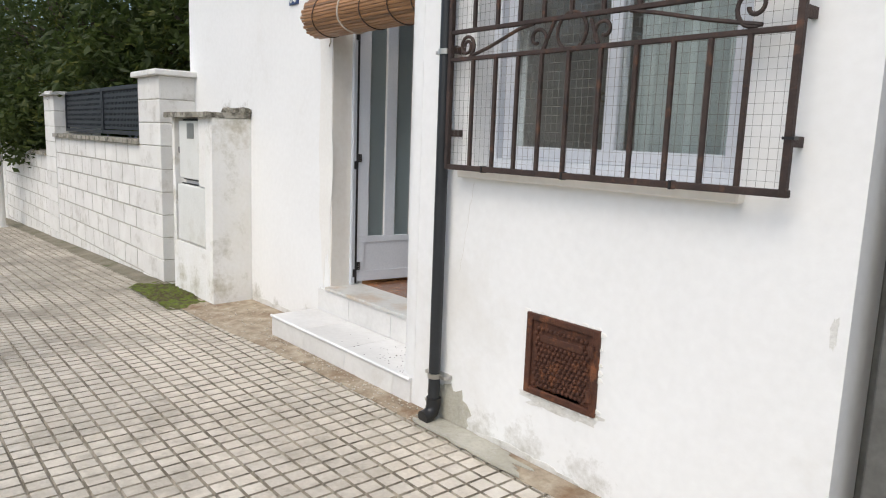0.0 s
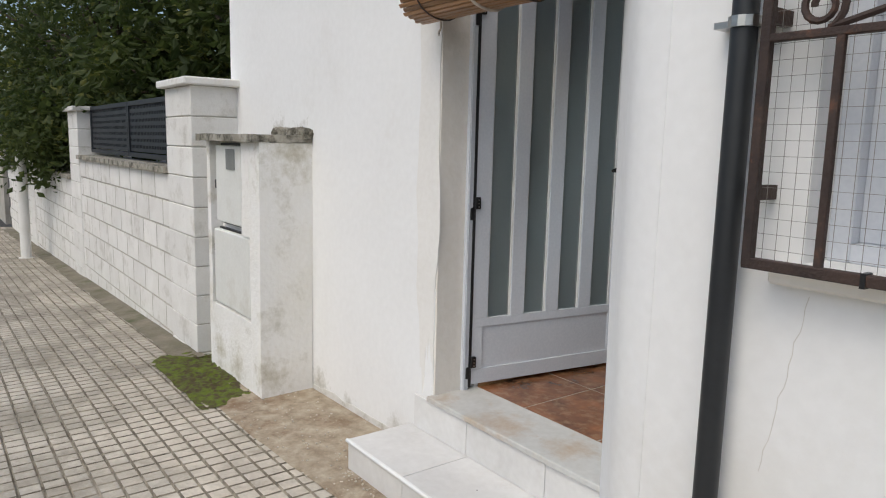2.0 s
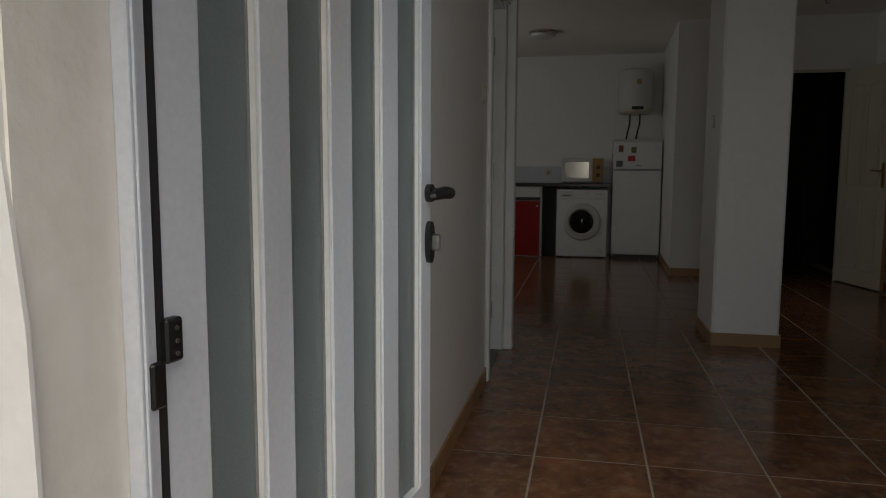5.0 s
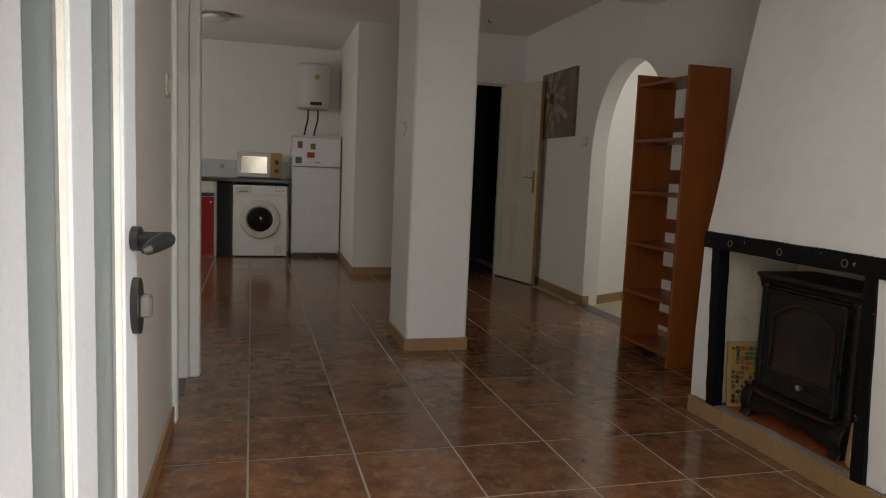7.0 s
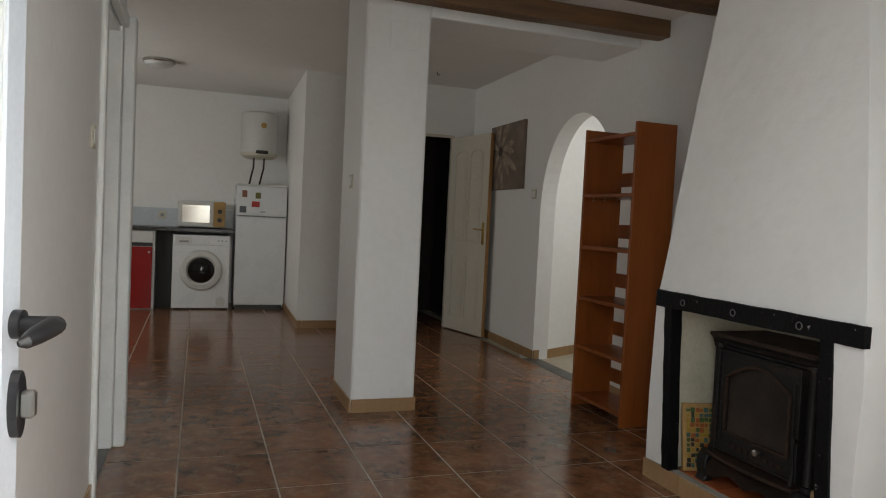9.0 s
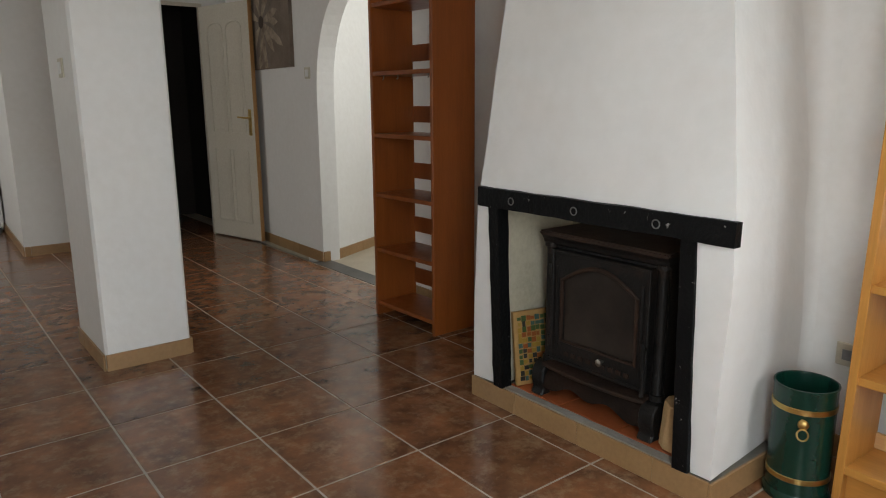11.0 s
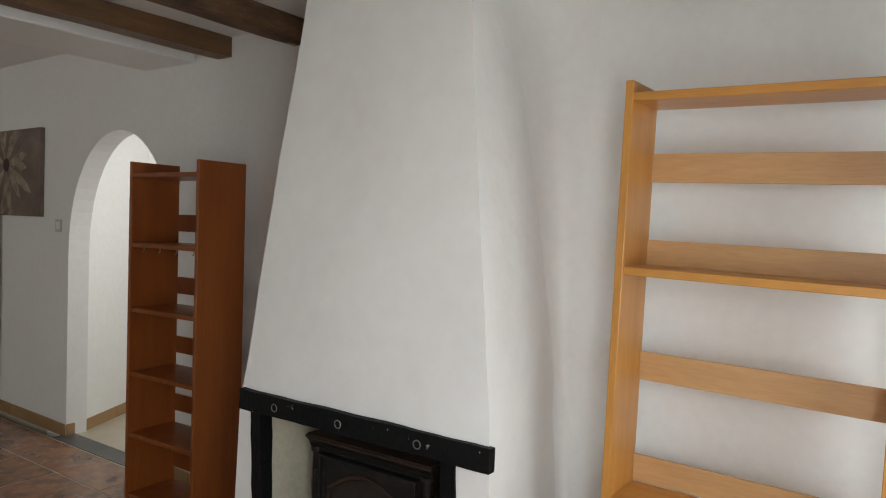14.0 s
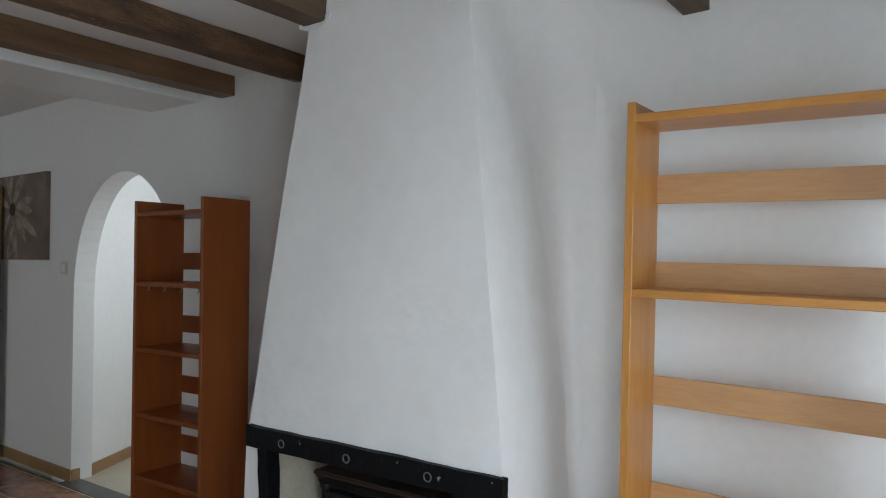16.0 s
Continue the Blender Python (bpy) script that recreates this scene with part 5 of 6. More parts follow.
for x, lab in ((-0.06, "copper"), (0.06, "braided")):
    part("pipe", sweep(bmesh.new(), [(x, -0.05, 0.0), (x, -0.04, -0.12), (x - 0.02, 0.02, -0.22), (x - 0.03, 0.16, -0.32)], 0.011, 8), M_PLUMB, wh, smooth=True)
part("bracket", box(-0.12, 0.19, 0.2, 0.12, 0.222, 0.3), M_STEEL, wh)

sk = thing("wall_socket", pose(-0.02, 8.953, 1.055), "cream wall socket on the splashback", "socket")
part("plate", box(-0.045, -0.010, -0.045, 0.045, 0, 0.045), M_SOCKET, sk, bevel=0.003)
part("inset", box(-0.02, -0.013, -0.02, 0.02, -0.009, 0.02), M_GREY, sk)

# ---- fireplace ----
fp = thing("fireplace", pose(0, 0, 0), "white plastered fireplace with black beam and tiled hearth", "fireplace")
FX, FY0, FY1, BX = 2.425, 1.60, 2.70, 3.03
OY0, OY1 = 1.722, 2.555
def loft(bm, lo, hi):
    a, b = [bm.verts.new(p) for p in lo], [bm.verts.new(p) for p in hi]
    bm.faces.new(a[::-1])
    bm.faces.new(b)
    for k in range(len(a)):
        bm.faces.new((a[k], a[(k + 1) % len(a)], b[(k + 1) % len(a)], b[k]))
    return bm


HX = 2.384


def round_kink(bm, w=0.22):
    for v in bm.verts:
        d = abs(v.co.z - 0.845)
        if v.co.y < 1.95 and d < w:
            edge = 1.556 + 0.104 * max(0.0, v.co.x - HX) / (3.045 - HX)
            near = 1 - min(1.0, max(0.0, v.co.y - edge - 0.09) / 0.06)
            v.co.y += near * 0.208 * (w - d) ** 2 / (4 * w)
    return bm


def drop_cap(bm, z):
    bmesh.ops.delete(bm, geom=[f for f in bm.faces if all(abs(v.co.z - z) < 0.001 for v in f.verts)], context='FACES')
    return bm


bm = bmesh.new()
loft(bm, [(FX, FY0, 0.085), (FX, OY0, 0.085), (3.04, OY0, 0.085), (3.04, FY0 + 0.05, 0.085)], [(HX, 1.556, 0.845), (HX, OY0, 0.845), (3.045, OY0, 0.845), (3.045, 1.66, 0.845)])
bmesh.ops.subdivide_edges(bm, edges=list(bm.edges), cuts=11, use_grid_fill=True)
round_kink(drop_cap(bm, 0.845))
part("cheek", wobble(bm, 0.010, 2.5), M_HOOD, fp, smooth=True)
bm = bmesh.new()
loft(bm, [(FX, OY1, 0.085), (FX, FY1, 0.085), (3.06, FY1, 0.085), (3.06, OY1, 0.085)], [(HX, OY1, 0.87), (HX, 2.625, 0.87), (3.065, 2.70, 0.87), (3.065, OY1, 0.87)])
bmesh.ops.subdivide_edges(bm, edges=list(bm.edges), cuts=4, use_grid_fill=True)
part("cheek", wobble(bm, 0.010, 2.5), M_HOOD, fp, smooth=True)
bm = bmesh.new()
lo = [(HX, 1.556, 0.845), (HX, 2.625, 0.845), (3.065, 2.70, 0.845), (3.045, 1.66, 0.845)]
hi = [(2.545, 1.80, CZ - 0.002), (2.545, 2.475, CZ - 0.002), (3.07, 2.54, CZ - 0.002), (3.055, 1.84, CZ - 0.002)]
N, K = 42, 12
rings = []
for i in range(N + 1):
    s = i / N
    c = [Vector(a).lerp(Vector(b), s) for a, b in zip(lo, hi)]
    rings.append([bm.verts.new(c[k].lerp(c[(k + 1) % 4], q / K)) for k in range(4) for q in range(K)])
for a, b in zip(rings, rings[1:]):
    for k in range(4 * K):
        bm.faces.new((a[k], a[(k + 1) % (4 * K)], b[(k + 1) % (4 * K)], b[k]))
bm.faces.new(rings[-1])
round_kink(bm)
bm.faces.new([bm.verts.new((p[0] + 0.02, min(max(p[1], 1.70), 2.6), 0.85)) for p in lo[::-1]])
wobble(bm, 0.010, 2.5)
part("hood", bm, M_HOOD, fp, "uneven white plaster chimney hood", smooth=True)
# rounded plaster fillet where the hood meets the wall
bm = bmesh.new()
N, K = 30, 8
rings = []
for i in range(N + 1):
    s = i / N
    z = 0.12 + (CZ - 0.123) * s
    g = max(0.0, (z - 0.845) / (CZ - 0.845))
    low = min(1.0, (z - 0.085) / 0.76)
    y = 1.65 + 0.01 * low + 0.18 * g
    wall_pt = Vector((3.034 + 0.01885 * y, y, z))
    front = Vector((2.42 - 0.036 * low + 0.16 * g, 1.60 - 0.044 * low + 0.244 * g, z))
    d = (front - Vector((3.045 + 0.01 * g, y, z))).normalized()
    r = 0.035 + 0.26 * g ** 1.3
    a, b = Vector((3.045 + 0.01 * g, y, z)) + d * r, Vector((3.034 + 0.01885 * (y - r), y - r, z))
    a += noise.noise_vector(a * 2.5) * 0.010 + Vector((0, 0.004 + 0.208 * max(0.0, 0.22 - abs(z - 0.845)) ** 2 / 0.88, 0))
    ring = [a.lerp(wall_pt, q / K).lerp(wall_pt.lerp(b, q / K), q / K) for q in range(K + 1)] + [wall_pt + Vector((0.03, 0.03, 0))]
    rings.append([bm.verts.new(p) for p in ring])
for a, b in zip(rings, rings[1:]):
    for k in range(K + 2):
        bm.faces.new((a[k], a[(k + 1) % (K + 2)], b[(k + 1) % (K + 2)], b[k]))
bm.faces.new(rings[0])
bm.faces.new(rings[-1][::-1])
part("fillet", bm, M_WALL, fp, smooth=True)
bm = bmesh.new()
bx(bm, 2.84, OY0 - 0.02, 0.0, BX - 0.02, OY1 + 0.02, 0.844)
bx(bm, 2.455, OY1 - 0.014, 0.088, 2.838, OY1 - 0.003, 0.84)
part("firebox_lining", bm, M_FIREBRICK, fp, "yellowed firebox plaster")
for y0, y1, z0 in ((1.815, 1.915, 2.34), (2.40, 2.51, 2.355)):
    rng = random.Random(int(y0 * 100))
    bm = bmesh.new()
    edge = [(y0 - 0.012, CZ - 0.01), (y0 - 0.012, z0 + 0.06), (y0 - 0.012, z0), (y0 + 0.03, z0 - 0.014), (y1 - 0.03, z0 - 0.014), (y1 + 0.012, z0), (y1 + 0.012, z0 + 0.06), (y1 + 0.012, CZ - 0.01)]
    for (ya, za), (yb, zb) in zip(edge, edge[1:]):
        for q in range(4):
            y, z, r = ya + (yb - ya) * q / 4, za + (zb - za) * q / 4, rng.uniform(0.006, 0.014)
            x = 2.384 + 0.161 * (z - 0.845) / (CZ - 0.845) + rng.uniform(-0.006, 0.002)
            extrude(bm, [(x, y + r * math.cos(k) * rng.uniform(0.6, 1.4), z + r * math.sin(k) * rng.uniform(0.6, 1.4)) for k in (0, 1.2, 2.5, 3.8, 5.0)], (0.02, 0, 0))
    part("filler_collar", bm, M_TRIM, fp, "rough white filler round a beam end")
mt = part("mantel_beam", wobble(cut(box(2.366, 1.553, 0.822, 2.398, 2.608, 0.893), 4, 0.08), 0.004, 12), M_BLACKWOOD, fp, "black painted timber beam")
for y in (1.80, 2.12, 2.42):
    bm = bmesh.new()
    sweep(bm, [(2.362, y + 0.013 * math.cos(a), 0.856 + 0.013 * math.sin(a)) for a in [math.pi * k / 8 for k in range(16)]], 0.0022, 6, True)
    part("ring", bm, M_ZINC, mt)
for y in (OY0 - 0.050, OY1 - 0.050):
    bm = loft(bmesh.new(), [(2.408, y, 0.088), (2.408, y + 0.052, 0.088), (2.46, y + 0.052, 0.088), (2.46, y, 0.088)], [(2.376, y, 0.822), (2.376, y + 0.052, 0.822), (2.43, y + 0.052, 0.822), (2.43, y, 0.822)])
    part("upright", wobble(cut(bm, 4, 0.08), 0.004, 14), M_BLACKWOOD, fp, "black painted timber upright")
part("hearth_base", box(FX, FY0, 0.0, 2.85, FY1, 0.066), M_LEDGE, fp)
part("hearth_ledge", wobble(cut(box(FX + 0.001, FY0 + 0.12, 0.066, FX + 0.04, FY1 - 0.13, 0.088), 4, 0.06), 0.004, 15), M_LEDGE, fp, "rough cement ledge")
for i in range(3):
    for j in range(2):
        a = OY0 + 0.265 * i
        part("hearth_tile", box(FX + 0.042 + 0.2 * j, a + 0.002, 0.066, FX + 0.24 + 0.2 * j, a + 0.263, 0.09), M_TERRA, fp, "orange terracotta tile", bevel=0.002)

st = thing("wood_stove", pose(2.515, 1.855, 0.09), "black rusty cast-iron wood stove with an arched glass door", "stove")
SW = 0.553
part("body", box(0.03, 0.012, 0.13, 0.30, SW - 0.012, 0.615), M_STOVE, st, bevel=0.012, seg=2)
part("top_plate", box(-0.006, -0.010, 0.628, 0.31, SW + 0.010, 0.645), M_RUSTTOP, st, "rust-edged top plate", bevel=0.006, seg=2)
part("cornice", extrude(bmesh.new(), [(0.03, 0, 0.590), (0.016, 0, 0.598), (0.012, 0, 0.612), (0.0, 0, 0.628), (0.29, 0, 0.628), (0.29, 0, 0.590)], (0, SW, 0)), M_STOVE, st)
# rounded corner posts with little capitals
for y in (0.028, SW - 0.028):
    bm = bmesh.new()
    sweep(bm, [(0.028, y, z) for z in (0.125, 0.150, 0.152, 0.165, 0.57, 0.583, 0.585, 0.60)], 0.02, 12, taper=[0.026, 0.026, 0.019, 0.017, 0.017, 0.019, 0.025, 0.025])
    part("corner_post", bm, M_STOVE, st, smooth=True)
# splayed skirt with a scalloped lower edge
bm = bmesh.new()
K = 24
low, mid, top = [], [], []
for i in range(K + 1):
    y = 0.012 + (SW - 0.024) * i / K
    q = abs(2 * i / K - 1)
    drop = 0.030 + 0.030 * (1 - q ** 2) - 0.012 * math.cos(q * 3 * math.pi)
    low.append(bm.verts.new((-0.030, y, drop)))
    mid.append(bm.verts.new((-0.022, y, 0.082)))
    top.append(bm.verts.new((0.02, y, 0.132)))
for a, b in ((low, mid), (mid, top)):
    for i in range(K):
        bm.faces.new((a[i], a[i + 1], b[i + 1], b[i]))
bmesh.ops.solidify(bm, geom=list(bm.faces), thickness=0.012)
part("skirt", bm, M_RUSTTOP, st, "splayed rusty skirt with a scalloped edge", smooth=True)
part("ash_tray", box(0.0, 0.06, 0.07, 0.28, SW - 0.06, 0.125), M_STOVE, st)
bm = bmesh.new()
pts = [(-0.052 + 0.022 * (2 * i / 14 - 1) ** 2, 0.045 + (SW - 0.09) * i / 14) for i in range(15)]
a = [bm.verts.new((x, y, 0.122)) for x, y in pts] + [bm.verts.new((0.03, SW - 0.045, 0.122)), bm.verts.new((0.03, 0.045, 0.122))]
bm.faces.new(a)
ret = bmesh.ops.extrude_face_region(bm, geom=list(bm.faces))
bmesh.ops.translate(bm, vec=(0, 0, 0.014), verts=[v for v in ret["geom"] if isinstance(v, bmesh.types.BMVert)])
part("ash_lip", bm, M_RUSTTOP, st, "bowed rusty ash lip", bevel=0.003)
DZ0, DZ1, DY0, DY1 = 0.15, 0.582, 0.056, SW - 0.056
bm = bmesh.new()
bx(bm, 0.004, DY0, DZ0, 0.034, DY0 + 0.052, DZ1)
bx(bm, 0.004, DY1 - 0.052, DZ0, 0.034, DY1, DZ1)
bx(bm, 0.004, DY0 + 0.052, DZ0, 0.034, DY1 - 0.052, DZ0 + 0.085)
K = 16
ya, yb = DY0 + 0.052, DY1 - 0.052
arc = [(ya + (yb - ya) * i / K, 0.470 + 0.070 * math.sin(math.pi * i / K)) for i in range(K + 1)]
for (y1, z1), (y2, z2) in zip(arc, arc[1:]):
    extrude(bm, [(0.004, y1, z1), (0.004, y2, z2), (0.004, y2, DZ1), (0.004, y1, DZ1)], (0.03, 0, 0))
dd = part("door_frame", bm, M_STOVE, st, "cast-iron arched door frame")
part("door_glass", box(0.020, ya - 0.005, DZ0 + 0.08, 0.026, yb + 0.005, 0.56), M_STOVEGLASS, dd, "smoked glass")
# raised mouldings: round the glass, and round the whole door
rim = [(0.003, ya, DZ0 + 0.085)] + [(0.003, y, z) for y, z in arc] + [(0.003, yb, DZ0 + 0.085)]
part("arch_moulding", sweep(bmesh.new(), rim, 0.008, 8, True), M_RUSTTOP, dd, smooth=True)
bm = bmesh.new()
for y0, z0, y1, z1 in ((DY0, DZ0, DY0 + 0.012, DZ1), (DY1 - 0.012, DZ0, DY1, DZ1), (DY0 + 0.012, DZ1 - 0.012, DY1 - 0.012, DZ1), (DY0 + 0.012, DZ0, DY1 - 0.012, DZ0 + 0.012)):
    bx(bm, -0.004, y0, z0, 0.0039, y1, z1)
part("border", bm, M_STOVE, dd, bevel=0.002)
for y in (DY0 + 0.030, DY1 - 0.030):
    bm = bmesh.new()
    sweep(bm, [(0.003, y, 0.20), (0.003, y, 0.52)], 0.006, 8)
    part("reed", bm, M_STOVE, dd, smooth=True)
bm = bmesh.new()
for i in range(9):
    y = ya + 0.03 + (yb - ya - 0.06) * i / 8
    bx(bm, -0.001, y - 0.010, DZ0 + 0.030, 0.0039, y + 0.010, DZ0 + 0.046)
part("air_grille", bm, M_RUSTTOP, dd)
kb = lathe(bmesh.new(), [(0.006, 0.0), (0.006, 0.012), (0.013, 0.016), (0.013, 0.024), (0.0, 0.028)], 14)
bmesh.ops.rotate(kb, matrix=Matrix.Rotation(radians(-90), 3, 'Y'), verts=kb.verts)
bmesh.ops.translate(kb, vec=(0.004, 0.245, DZ0 + 0.058), verts=kb.verts)
part("door_knob", kb, M_STEEL, dd, "small steel knob", smooth=True)
part("door_handle", sweep(bmesh.new(), [(0.0, 0.062, 0.31), (-0.03, 0.055, 0.33), (-0.034, 0.05, 0.28), (-0.026, 0.05, 0.20), (-0.034, 0.048, 0.15)], 0.008, 8, taper=[0.008, 0.008, 0.007, 0.006, 0.009]), M_STOVE, dd, "curved iron handle", smooth=True)
for z in (0.22, 0.50):
    part("hinge", sweep(bmesh.new(), [(0.0, DY1 + 0.004, z - 0.022), (0.0, DY1 + 0.004, z + 0.022)], 0.008, 8), M_STOVE, dd)
for y in (-0.004, SW - 0.056):
    for x in (-0.042, 0.24):
        part("leg", extrude(bmesh.new(), [(x, y, 0.0), (x + 0.055, y, 0.0), (x + 0.050, y, 0.025), (x + 0.062, y, 0.07), (x + 0.068, y, 0.13), (x + 0.030, y, 0.13), (x + 0.008, y, 0.10), (x + 0.004, y, 0.06), (x + 0.014, y, 0.025)], (0, 0.06, 0)), M_STOVE, st, "curved cast-iron leg", bevel=0.005)

tb = thing("mosaic_board", pose(2.468, 2.478, 0.092, -9, 0, -14), "small wooden board with colourful mosaic leaning in the fireplace", "trivet")
part("board", box(-0.0, 0.0, 0.0, 0.20, 0.018, 0.30), M_BOARD, tb, bevel=0.003)
rng = random.Random(11)
cols = [mat("chip_" + n, c, None, 20, 0.4) for n, c in (("yellow", (0.33, 0.20, 0.03)), ("green", (0.05, 0.09, 0.025)), ("orange", (0.28, 0.075, 0.015)), ("teal", (0.045, 0.10, 0.09)), ("black", (0.02, 0.02, 0.02)))]
for i in range(8):
    for j in range(12):
        q = [rng.uniform(-0.003, 0.003) for _ in range(4)]
        part("mosaic_chip", box(0.017 + i * 0.021 + q[0], -0.003, 0.018 + j * 0.022 + q[1], 0.034 + i * 0.021 + q[2], 0.0, 0.036 + j * 0.022 + q[3]), cols[rng.randrange(5)], tb)
lg = solid("log", sweep(bmesh.new(), [(0, 0, 0), (0.0, -0.02, 0.16)], 0.055, 9, taper=[0.055, 0.06]), M_LOG, "pale split log standing beside the stove", "log", pose(2.525, 1.790, 0.092), bevel=0.004)


# ---- shelves ----
WIDE_W = 0.735
WIDE_Y = 1.362 - WIDE_W


def shelf_unit(name, m, label, w, d, h, side, shelves, backs, me_side, me_board, t=0.022, plinth=0.06, hooks=None, group="book shelves"):
    """Upright sides at local y = 0 and w, front at x = 0, back at x = d."""
    s = thing(name, m, label, "bookshelf", group)
    for y in (0, w - t):
        part("side_panel", box(0, y, 0, d, y + t, h), me_side, s, bevel=0.002)
    for z in shelves:
        b = part("shelf", box(0.004, t, z, d - 0.012, w - t, z + t), me_board, s, bevel=0.002)
        if hooks is not None and abs(z - hooks) < 1e-6:
            for k in range(4):
                part("hook", sweep(bmesh.new(), [(0.02, t + 0.03 + k * 0.13, z), (0.02, t + 0.03 + k * 0.13, z - 0.015), (0.012, t + 0.03 + k * 0.13, z - 0.022)], 0.003, 6), M_STEEL, b, "small steel cup hook")
    for z, hh in backs:
        part("back_rail", box(d - 0.012, t, z, d, w - t, z + hh), M_BEECH_BACK if me_board == M_BEECH else me_board, s, bevel=0.001)
    if plinth:
        part("plinth", box(0.03, t, 0, 0.046, w - t, plinth), me_board, s, bevel=0.001)
    return s


shelf_unit("narrow_bookshelf", pose(2.735, 3.375, 0, 0, 0, 1.5), "tall narrow cherry-brown empty bookshelf by the arch", 0.545, 0.28, 1.78, 0,
           [0.06, 0.375, 0.69, 1.018, 1.348, 1.70], [(0.15, 0.09), (0.46, 0.09), (0.775, 0.09), (1.095, 0.09), (1.43, 0.09)], M_CHERRY, M_CHERRY, plinth=0, hooks=1.348)
shelf_unit("wide_bookshelf", IN_RIGHT @ pose(-0.360, WIDE_Y, 0, 1.2, 0, 0), "wide beech-coloured empty bookshelf against the white wall", WIDE_W, 0.21, 1.94, 0,
           [0.112, 0.396, 0.670, 1.368, 1.880], [(0.137, 0.05), (0.44, 0.09), (0.697, 0.085), (1.025, 0.09), (1.393, 0.08), (1.655, 0.09)], M_BEECH_UP, M_BEECH, t=0.025, plinth=0.115)

# umbrella bin
bn = thing("umbrella_bin", pose(2.725, 1.482, 0) @ Matrix.Scale(0.9, 4), "dark green metal umbrella bin with brass bands and lion ring", "bin")
bm = lathe(bmesh.new(), [(0.0, 0.006), (0.098, 0.006), (0.100, 0.02), (0.100, 0.40), (0.103, 0.405), (0.103, 0.41), (0.097, 0.41), (0.095, 0.40), (0.095, 0.02), (0.0, 0.018)], 36)
part("body", bm, M_GREEN, bn, smooth=True)
part("foot", lathe(bmesh.new(), [(0.0, 0.0), (0.108, 0.0), (0.110, 0.012), (0.101, 0.03)], 36), M_GREEN, bn, smooth=True)
for z in (0.075, 0.325):
    part("band", lathe(bmesh.new(), [(0.1005, z), (0.103, z + 0.002), (0.103, z + 0.018), (0.1005, z + 0.02)], 36), M_BRASS, bn, "brass band", smooth=True)
bm = bmesh.new()
bmesh.ops.create_icosphere(bm, subdivisions=2, radius=0.019)
bmesh.ops.scale(bm, vec=(0.6, 1, 1), verts=bm.verts)
a = radians(205)
bmesh.ops.translate(bm, vec=(0.103, 0, 0.295), verts=bm.verts)
bmesh.ops.rotate(bm, matrix=Matrix.Rotation(a, 3, 'Z'), verts=bm.verts)
hd = part("lion_boss", wobble(bm, 0.003, 60), M_BRASS, bn, "brass lion boss", smooth=True)
bm = sweep(bmesh.new(), [(0.112, 0.017 * math.cos(t), 0.262 + 0.020 * math.sin(t)) for t in [math.pi * k / 9 for k in range(18)]], 0.003, 6, True)
bmesh.ops.rotate(bm, matrix=Matrix.Rotation(a, 3, 'Z'), verts=bm.verts)
part("ring", bm, M_BRASS, hd, smooth=True)
ws = thing("wall_socket", IN_RIGHT @ pose(-0.0, 1.50, 0.37), "cream wall socket low on the white wall", "socket")
part("plate", box(-0.010, -0.04, -0.04, 0, 0.04, 0.04), M_SOCKET, ws, bevel=0.003)
part("inset", box(-0.013, -0.018, -0.018, -0.009, 0.018, 0.018), M_GREY, ws)

# ---- many small pieces ----
# skirting tiles
def skirting(parent_name, label, runs, h=0.078, t=0.011, step=0.40):
    base = new(parent_name)
    tagged(base, label, "baseboard", kind="structure")
    for (xa, ya), (xb, yb) in runs:
        L = math.hypot(xb - xa, yb - ya)
        ang = math.degrees(math.atan2(yb - ya, xb - xa))
        s = 0
        while s < L - 0.01:
            e = min(s + step, L)
            ob = part("skirting_tile", box(s + 0.001, 0.0005, -0.004, e - 0.001, t, h), M_SKIRT, base, bevel=0.0015)
            ob.matrix_basis = pose(xa, ya, 0, 0, 0, ang)
            s = e


wallx = lambda y: 3.035 + 0.01885 * y
skirting("baseboard", "tan ceramic skirting tiles along the walls", [
    ((0.018, 2.88), (0.018, 0.24)),
    ((1.655, 3.95), (1.265, 3.95)), ((1.265, 3.95), (1.265, 4.50)), ((1.655, 4.50), (1.655, 3.95)),
    ((2.20, 7.02), (1.355, 7.02)), ((1.355, 7.02), (1.405, 8.96)),
    ((wallx(5.31), 5.31), (wallx(6.98), 6.98)), ((wallx(2.72), 2.72), (wallx(4.12), 4.12)), ((wallx(0.0), 0.0), (wallx(1.58), 1.58)),
    ((3.95, 5.68), (3.27, 5.33)), ((3.27, 5.33), (wallx(5.31), 5.31))])
base = bpy.data.objects["fireplace"]
for a, b in ((1.60, 1.80), (1.80, 2.12), (2.12, 2.44), (2.44, 2.70)):
    part("hearth_skirting", box(FX - 0.011, a + 0.001, 0.0, FX - 0.0005, b - 0.001, 0.085), M_SKIRT, base, "tan ceramic skirting tile", bevel=0.0015)
part("hearth_skirting", box(FX - 0.010, FY0 - 0.011, 0.0, 2.75, FY0 - 0.0005, 0.083), M_SKIRT, base, bevel=0.0015)
part("hearth_skirting", box(2.75, FY0 - 0.0115, 0.0, 3.04, FY0 - 0.0005, 0.083), M_SKIRT, base, bevel=0.0015)

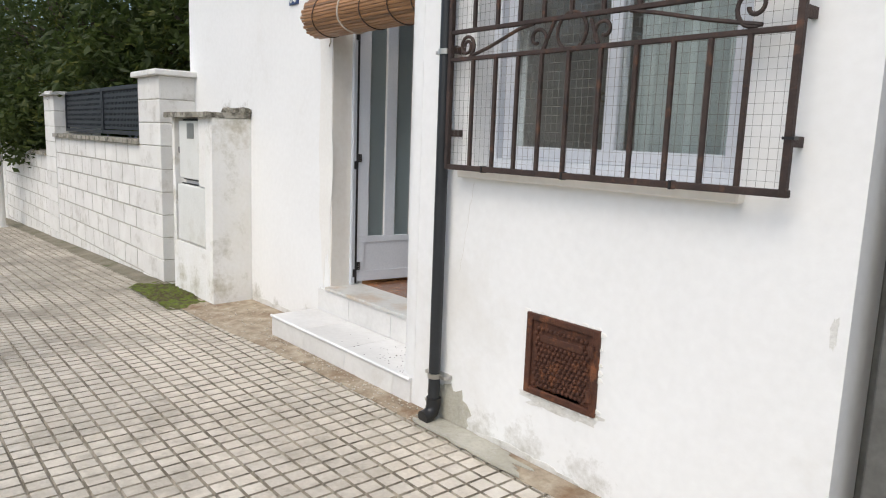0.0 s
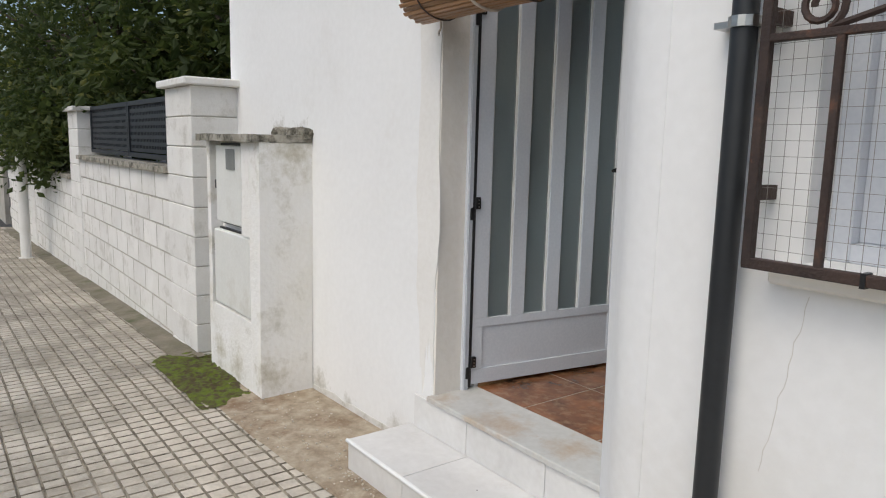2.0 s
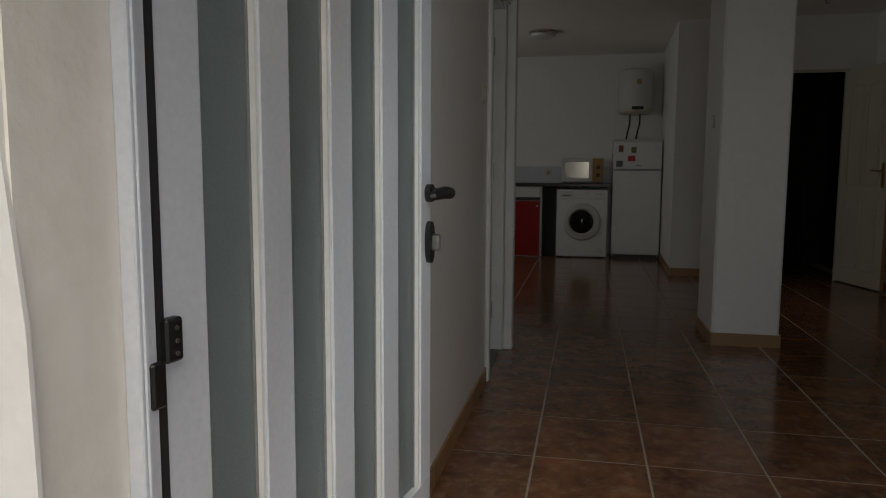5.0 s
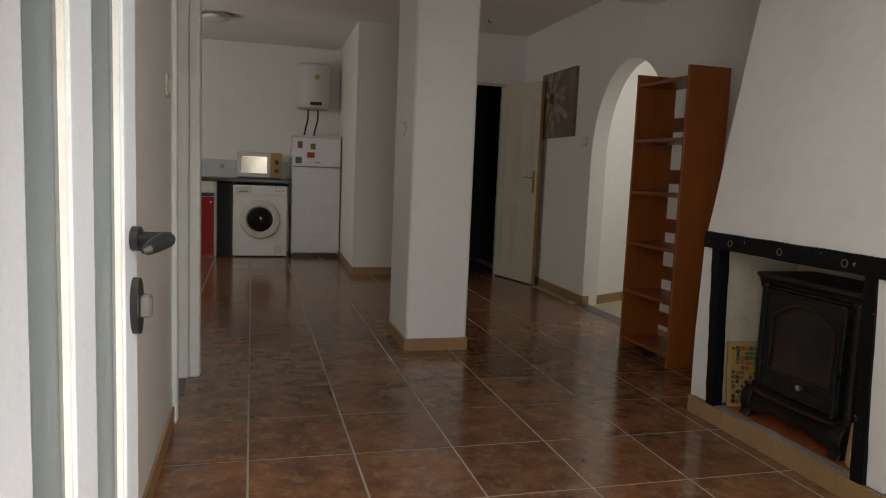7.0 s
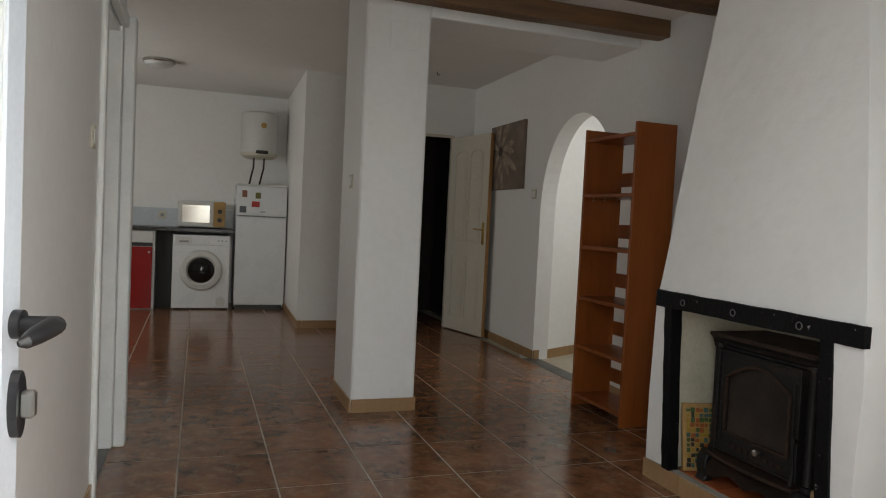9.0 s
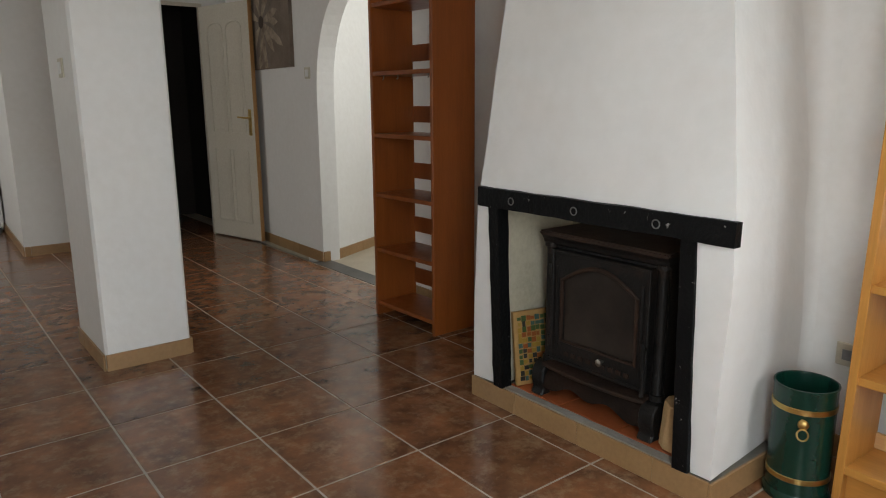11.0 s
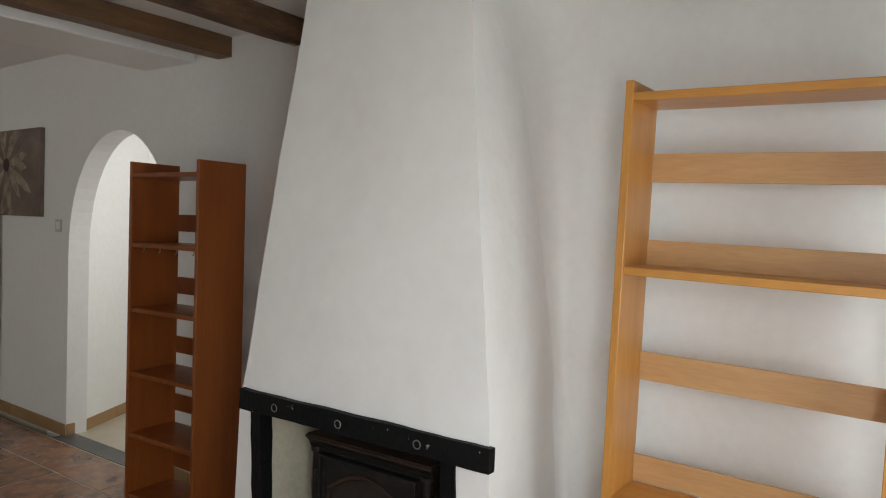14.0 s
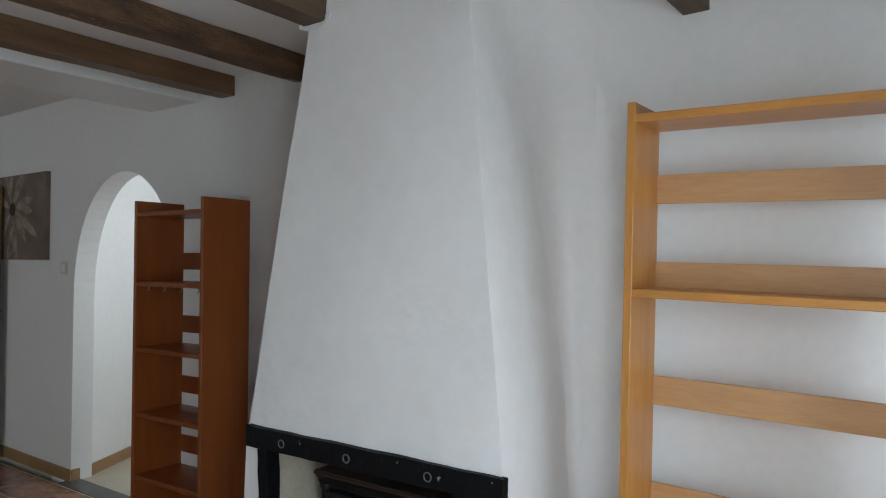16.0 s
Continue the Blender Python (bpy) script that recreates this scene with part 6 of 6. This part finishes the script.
# floor tiles
floor = bpy.data.objects["floor"]
TX, TY, G = 0.404, 0.446, 0.0042
tm = finish("floor_tile", box(G, G, -0.012, TX - G, TY - G, 0.0), M_TILE, 0.001)
spots, far = [], bmesh.new()
for i in range(-6, 8):
    for j in range(-6, 16):
        x, y = 0.333 + TX * (i - 1), 2.444 + TY * (j - 1)
        if x + TX < -1.9 or x > 3.06 or y + TY < 0.24 or y > 8.95:
            continue
        if x < -0.1 and y < 3.7:
            continue
        if x > 1.5 and y > 7.2 and x > 3.2:
            continue
        x0, x1, y0, y1 = max(x, 0.02 if y < 3.6 else -2.1), min(x + TX, 3.05), max(y, 0.238), min(y + TY, 8.96)
        if x1 - x0 > TX - 0.01 and y1 - y0 > TY - 0.01 and x > -0.5:
            spots.append(pose(x, y, 0))
        elif x1 - x0 > 0.02 and y1 - y0 > 0.02:
            bx(far, x0 + G, y0 + G, -0.012, x1 - G, y1 - G, 0.0)
pieces("floor_tile", floor, tm, spots)
part("cut_tiles", far, M_TILE, floor)["kind"] = "stuff"

# garden wall blocks
wall = bpy.data.objects["wall_garden"]
blk = finish("block", box(0.005, 0, 0.004, 0.395, 0.02, 0.196), M_BLOCK, 0.003)
half = finish("block", box(0.005, 0, 0.004, 0.195, 0.02, 0.196), M_BLOCK, 0.003)
for me in (blk, half):
    me.materials.append(M_MORTAR)
    for f in me.polygons:
        f.material_index = 0 if f.normal.y < -0.9 else 1
for a, b, top, rows_ in ((-6.41, -2.89, 0.84, 8), (-10.47, -6.99, 0.575, 7), (-14.4, -11.05, 0.4, 6)):
    for r in range(rows_):
        z = top - 0.2 * (r + 1)
        x = b - 0.4 + (0.2 if r % 2 else 0.0)
        if r % 2:
            pieces("block", wall, half, [pose(b - 0.2, WY, z)])
            x -= 0.4
        while x > a - 0.36:
            pieces("block", wall, blk, [pose(x, WY, z)])
            x -= 0.4
pf = finish("pillar_block", box(0.0, 0.0, 0.003, 0.58, 0.56, 0.197), M_BLOCK, 0.005)
for x0, zt in ((-2.89, 1.44), (-6.99, 1.37), (-11.05, 1.10)):
    pieces("pillar_block", wall, pf, [pose(x0, WY - 0.012, zt - 0.2 * (k + 1)) for k in range(10)])

# pavement slabs of small squares
SX, SY, NX, NY = 0.40, 0.44, 5, 5


def slab_bm(bm, ox=0, oy=0, zf=None):
    cx, cy = SX / NX, SY / NY
    for i in range(NX):
        for j in range(NY):
            x0, x1, y0, y1 = ox + i * cx + 0.0027, ox + (i + 1) * cx - 0.0027, oy + j * cy + 0.0027, oy + (j + 1) * cy - 0.0027
            za, zb = (zf(x0), zf(x1)) if zf else (0, 0)
            b = 0.004
            if i == 0:
                x0 += 0.0025
            if j == 0:
                y0 += 0.0025
            v = [bm.verts.new(p) for p in ((x0, y0, za - 0.014), (x1, y0, zb - 0.014), (x1, y1, zb - 0.014), (x0, y1, za - 0.014),
                                           (x0 + b, y0 + b, za), (x1 - b, y0 + b, zb), (x1 - b, y1 - b, zb), (x0 + b, y1 - b, za))]
            for f in ((4, 5, 6, 7), (0, 1, 5, 4), (1, 2, 6, 5), (2, 3, 7, 6), (3, 0, 4, 7)):
                bm.faces.new([v[k] for k in f]).material_index = 0 if f[0] == 4 else 1
    return bm


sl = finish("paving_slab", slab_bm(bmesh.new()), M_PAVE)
sl.materials.append(M_JOINT)
near, rest = [], bmesh.new()
for i in range(-38, 16):
    for j in range(0, 9):
        x, y = 0.02 + SX * i, -0.82 - SY * (j - 1)
        y -= SY
        if y + SY > -0.35 and x > -2.0:
            continue
        z0, z1 = ground_z(x), ground_z(x + SX)
        if -4.5 < x < 3.9 and y > -3.0:
            near.append(pose(x, y, z0, 0, -math.degrees(math.atan2(z1 - z0, SX)), 0))
        else:
            slab_bm(rest, x, y, ground_z)
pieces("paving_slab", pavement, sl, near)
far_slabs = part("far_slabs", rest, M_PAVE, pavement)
far_slabs["kind"] = "stuff"
far_slabs.data.materials.append(M_JOINT)
